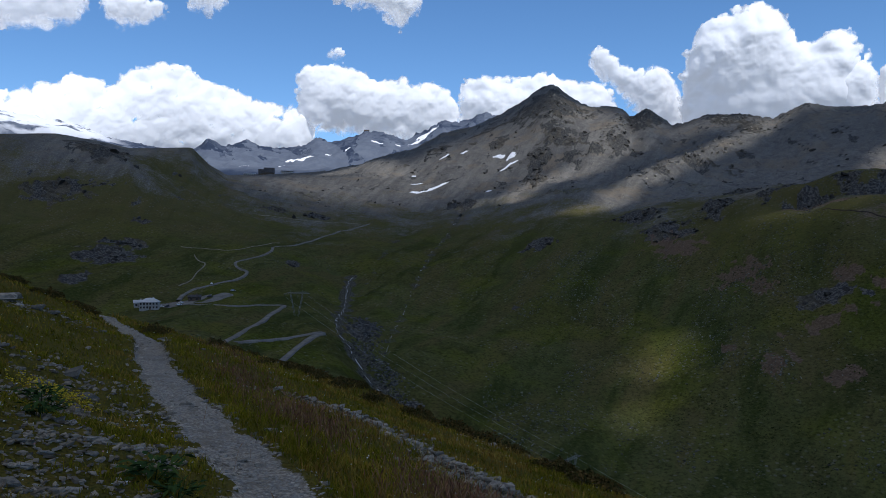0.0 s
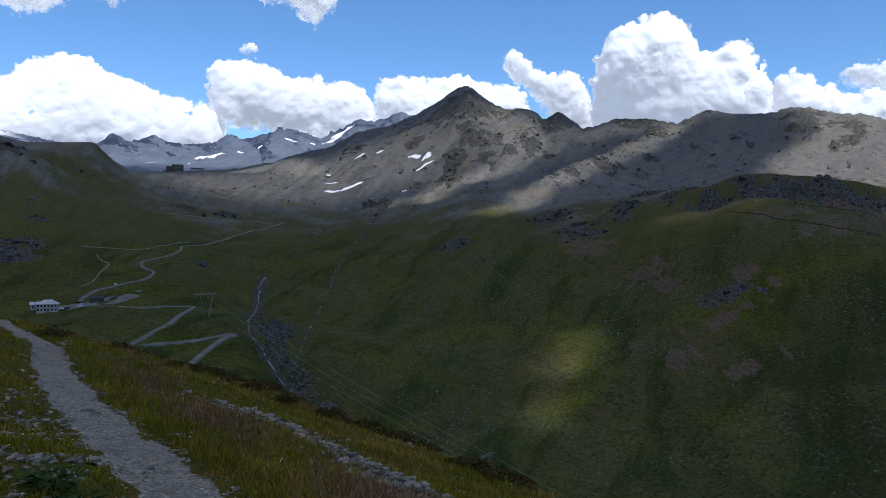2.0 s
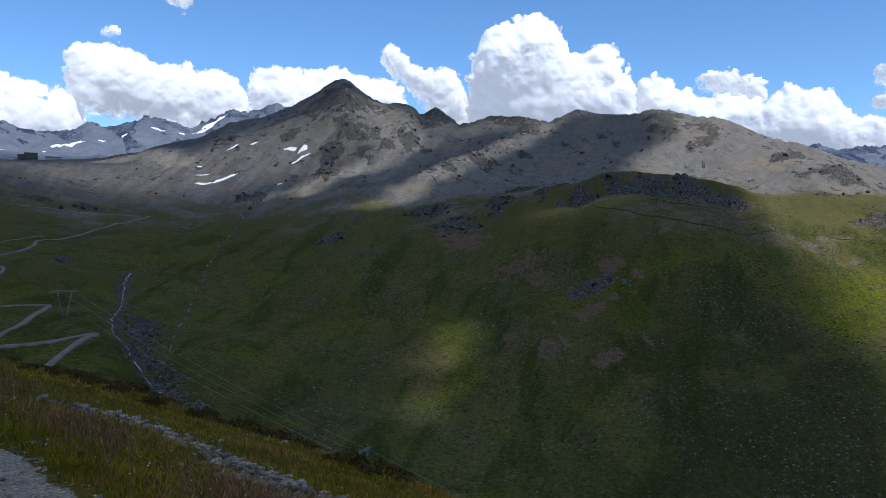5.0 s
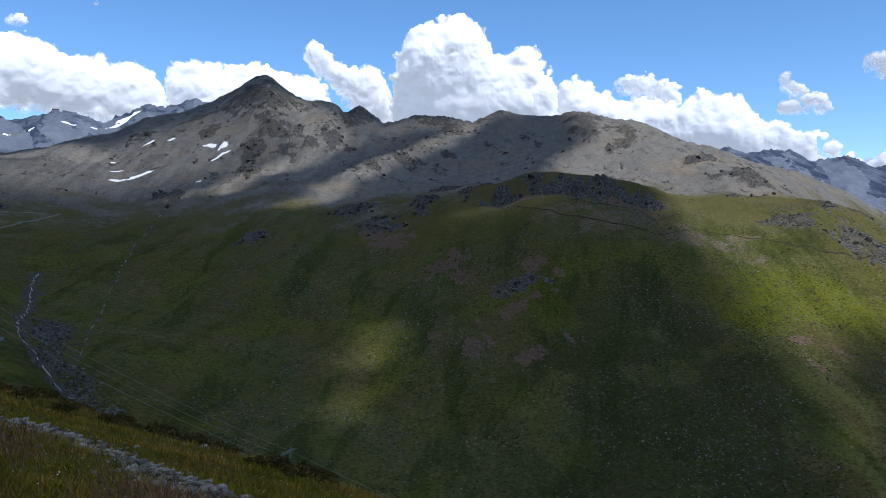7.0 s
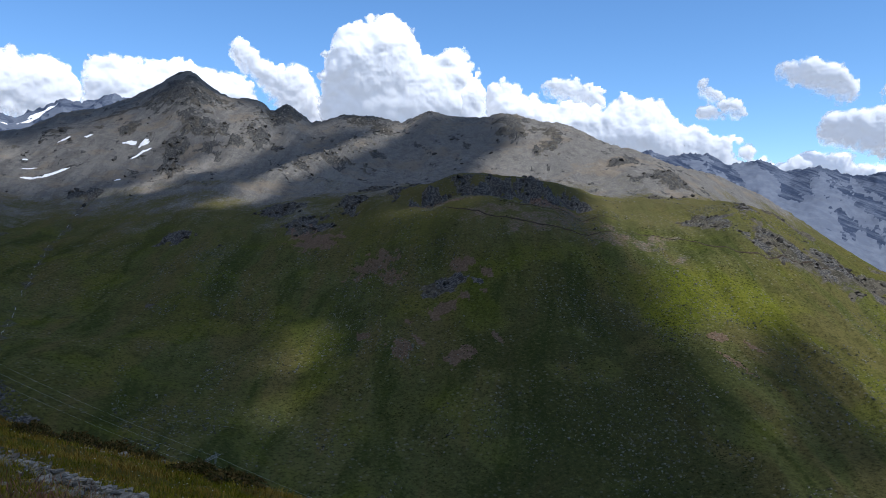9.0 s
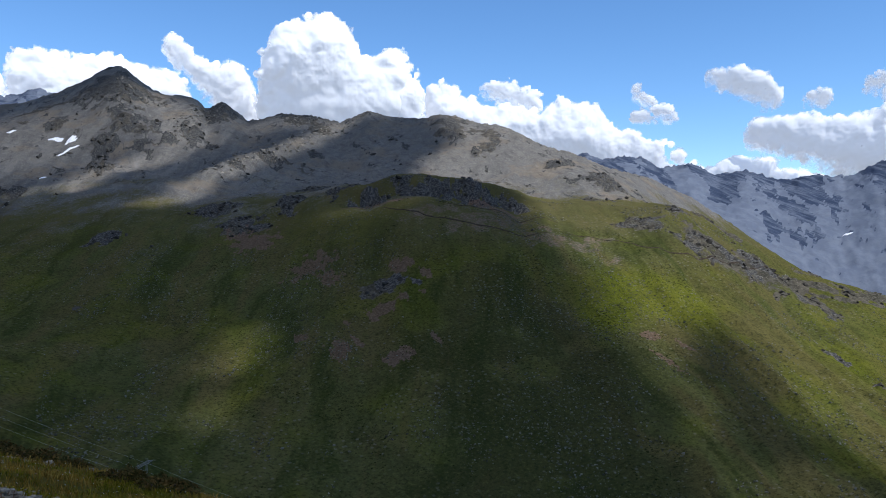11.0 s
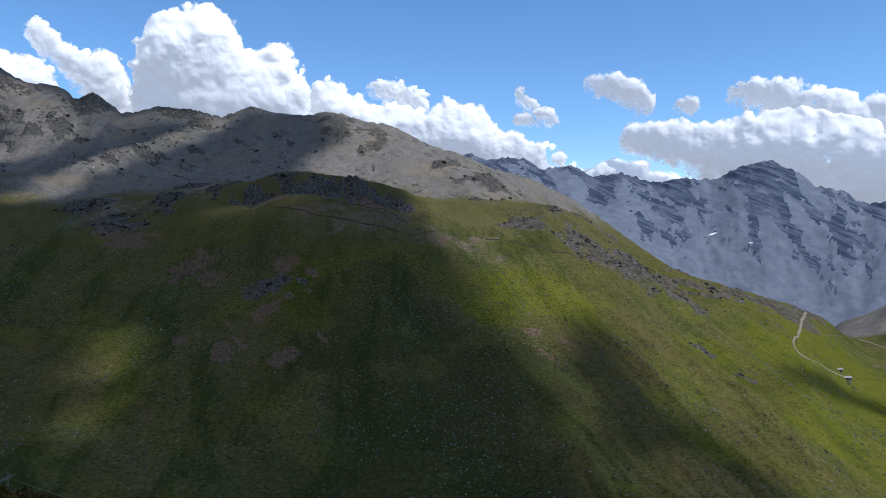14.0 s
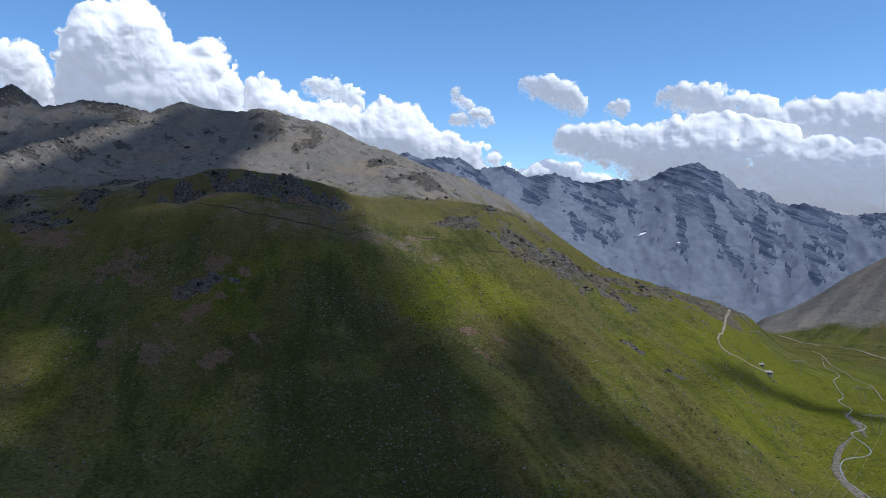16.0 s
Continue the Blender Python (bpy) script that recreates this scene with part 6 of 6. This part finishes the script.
def shrub_model(seed, tall):
    """A low heath shrub: crooked stems and a ragged crown of small leaves."""
    rng = np.random.default_rng(seed)
    base = new("shrub")
    bm = bmesh.new()
    for k in range(9):
        a = rng.random() * 6.28
        tip = Vector((math.cos(a) * 0.7 * rng.random(), math.sin(a) * 0.7 * rng.random(), tall * (0.5 + 0.4 * rng.random())))
        mid = tip * 0.5 + Vector((rng.normal() * 0.08, rng.normal() * 0.08, 0.05))
        bar(bm, (0.1 * math.cos(a), 0.1 * math.sin(a), -0.1), mid, 0.03, 0.02)
        bar(bm, mid, tip, 0.02, 0.008)
    part("stems", bm, BARK, base)
    n = 1050
    a, r = rng.random(n) * 6.28, np.sqrt(rng.random(n))
    lobes = 0.72 + 0.3 * np.sin(3 * a + seed) * rng.random() + 0.18 * np.sin(7 * a + 2 * seed)
    x, y = r * lobes * np.cos(a), r * lobes * np.sin(a)
    top = tall * np.sqrt(np.clip(1.02 - r ** 2, 0, 1)) * (0.75 + 0.35 * perlin(x * 3 + seed, y * 3, 950 + seed))
    z = top * (0.25 + 0.8 * rng.random(n) ** 0.5)
    size = 0.035 + 0.05 * rng.random(n)
    d = rng.normal(size=(n, 3))
    d /= np.linalg.norm(d, axis=1)[:, None]
    e = np.cross(d, rng.normal(size=(n, 3)))
    e /= np.linalg.norm(e, axis=1)[:, None]
    c = np.stack([x, y, z], 1)
    quad = np.stack([c - d * size[:, None], c + e * size[:, None] * 0.45, c + d * size[:, None], c - e * size[:, None] * 0.45], 1).reshape(-1, 3)
    mesh = bpy.data.meshes.new("foliage")
    mesh.from_pydata(quad.tolist(), [], np.arange(4 * n).reshape(-1, 4).tolist())
    mesh.materials.append(LEAF)
    leaf = new("foliage", mesh)
    leaf.parent = base
    return base


def shrubs():
    rng = np.random.default_rng(61)
    spots = []
    spots_far = ((-19.9, 52, 1.5), (-17.8, 48, 1.6), (-18.6, 57, 1.3), (-15.6, 50, 1.7), (-14.2, 46, 1.6), (-12.8, 44, 1.5), (-11.4, 47, 1.8), (-10.2, 45, 1.7), (-8.8, 43, 1.6), (-7.6, 42, 1.8), (-6.2, 40, 1.6), (-4.6, 40, 1.4), (-2.8, 38, 1.6), (-1.2, 36, 1.5), (0.6, 33, 1.9), (1.8, 32, 2.1), (3.2, 31, 1.6), (4.6, 30, 1.3), (7.4, 28, 1.3), (8.8, 27, 1.6), (10.2, 26, 1.7), (11.6, 25, 1.5), (-21.2, 40, 0.9), (-20.4, 36, 0.7), (-9.6, 38, 1.3), (-5.4, 36, 1.2), (-13.4, 40, 1.2))
    for a, d, s in spots_far:
        spots.append((*spot(a, d)[:2], s))
    for a, d, s in spots_far[:22]:
        for _ in range(2):
            spots.append((*spot(a + rng.normal() * 0.9, d * (1 + 0.08 * rng.normal()))[:2], s * (0.7 + 0.5 * rng.random())))
    for k in range(34):
        u, v = 44 + 22 * rng.random(), -6.5 + 6.0 * rng.random()
        spots.append((*uv_place(u, v), 0.9 + 0.9 * rng.random()))
    models = [shrub_model(s, t) for s, t in ((3, 0.5), (5, 0.65), (8, 0.42))]
    for k, (x, y, s) in enumerate(spots):
        m = pose(x, y, float(ground_z(x, y)[0]) - 0.03, 0, 0, rng.random() * 360) @ Matrix.Scale(s * (0.28 + 0.55 * rng.random() ** 1.5), 4)
        if k < 3:
            ob = models[k]
            ob.matrix_world = m
        else:
            ob = copy_thing(models[k % 3], m)
            ob.matrix_world = m
        tagged(ob, "low dark heath shrub with brownish leaves on the slope edge", "shrub", "heath shrubs along the slope edge")


def herbs():
    """Broad-leaved plants near the path."""
    for cx, cy, s in ((-2.5, 6.6, 0.30), (-2.2, 6.3, 0.22), (-4.7, 8.9, 0.3), (-4.0, 7.6, 0.25)):
        rng = np.random.default_rng(int(100 * s) + 7)
        base = new("herb")
        z = float(ground_z(cx, cy)[0])
        base.matrix_world = pose(cx, cy, z)
        bm = bmesh.new()
        for k in range(5):
            a = k * 1.3
            bar(bm, (0, 0, -0.02), (s * 0.5 * math.cos(a), s * 0.5 * math.sin(a), s * 0.5), 0.008, 0.005)
        part("stalks", bm, HERB, base)
        bm = bmesh.new()
        for k in range(70):
            a, r = rng.random() * 6.28, s * (0.25 + 0.8 * rng.random())
            c = Vector((r * math.cos(a), r * math.sin(a), s * (0.15 + 0.5 * rng.random())))
            out = Vector((math.cos(a), math.sin(a), 0.35 * rng.normal()))
            side = Vector((-math.sin(a), math.cos(a), 0.3 * rng.normal()))
            q = 0.22 * s
            pts = [c - out * q, c - side * q * 0.4 + Vector((0, 0, 0.01)), c + out * q, c + side * q * 0.4 + Vector((0, 0, 0.01))]
            bm.faces.new([bm.verts.new(p) for p in pts])
        part("leaves", bm, HERB, base)
        tagged(base, "dark green broad-leaved herb in the turf", "plant", "herbs beside the footpath")


grasses()
flowers()
stones_near()
loose_stones()
shrubs()
herbs()
stone_row()
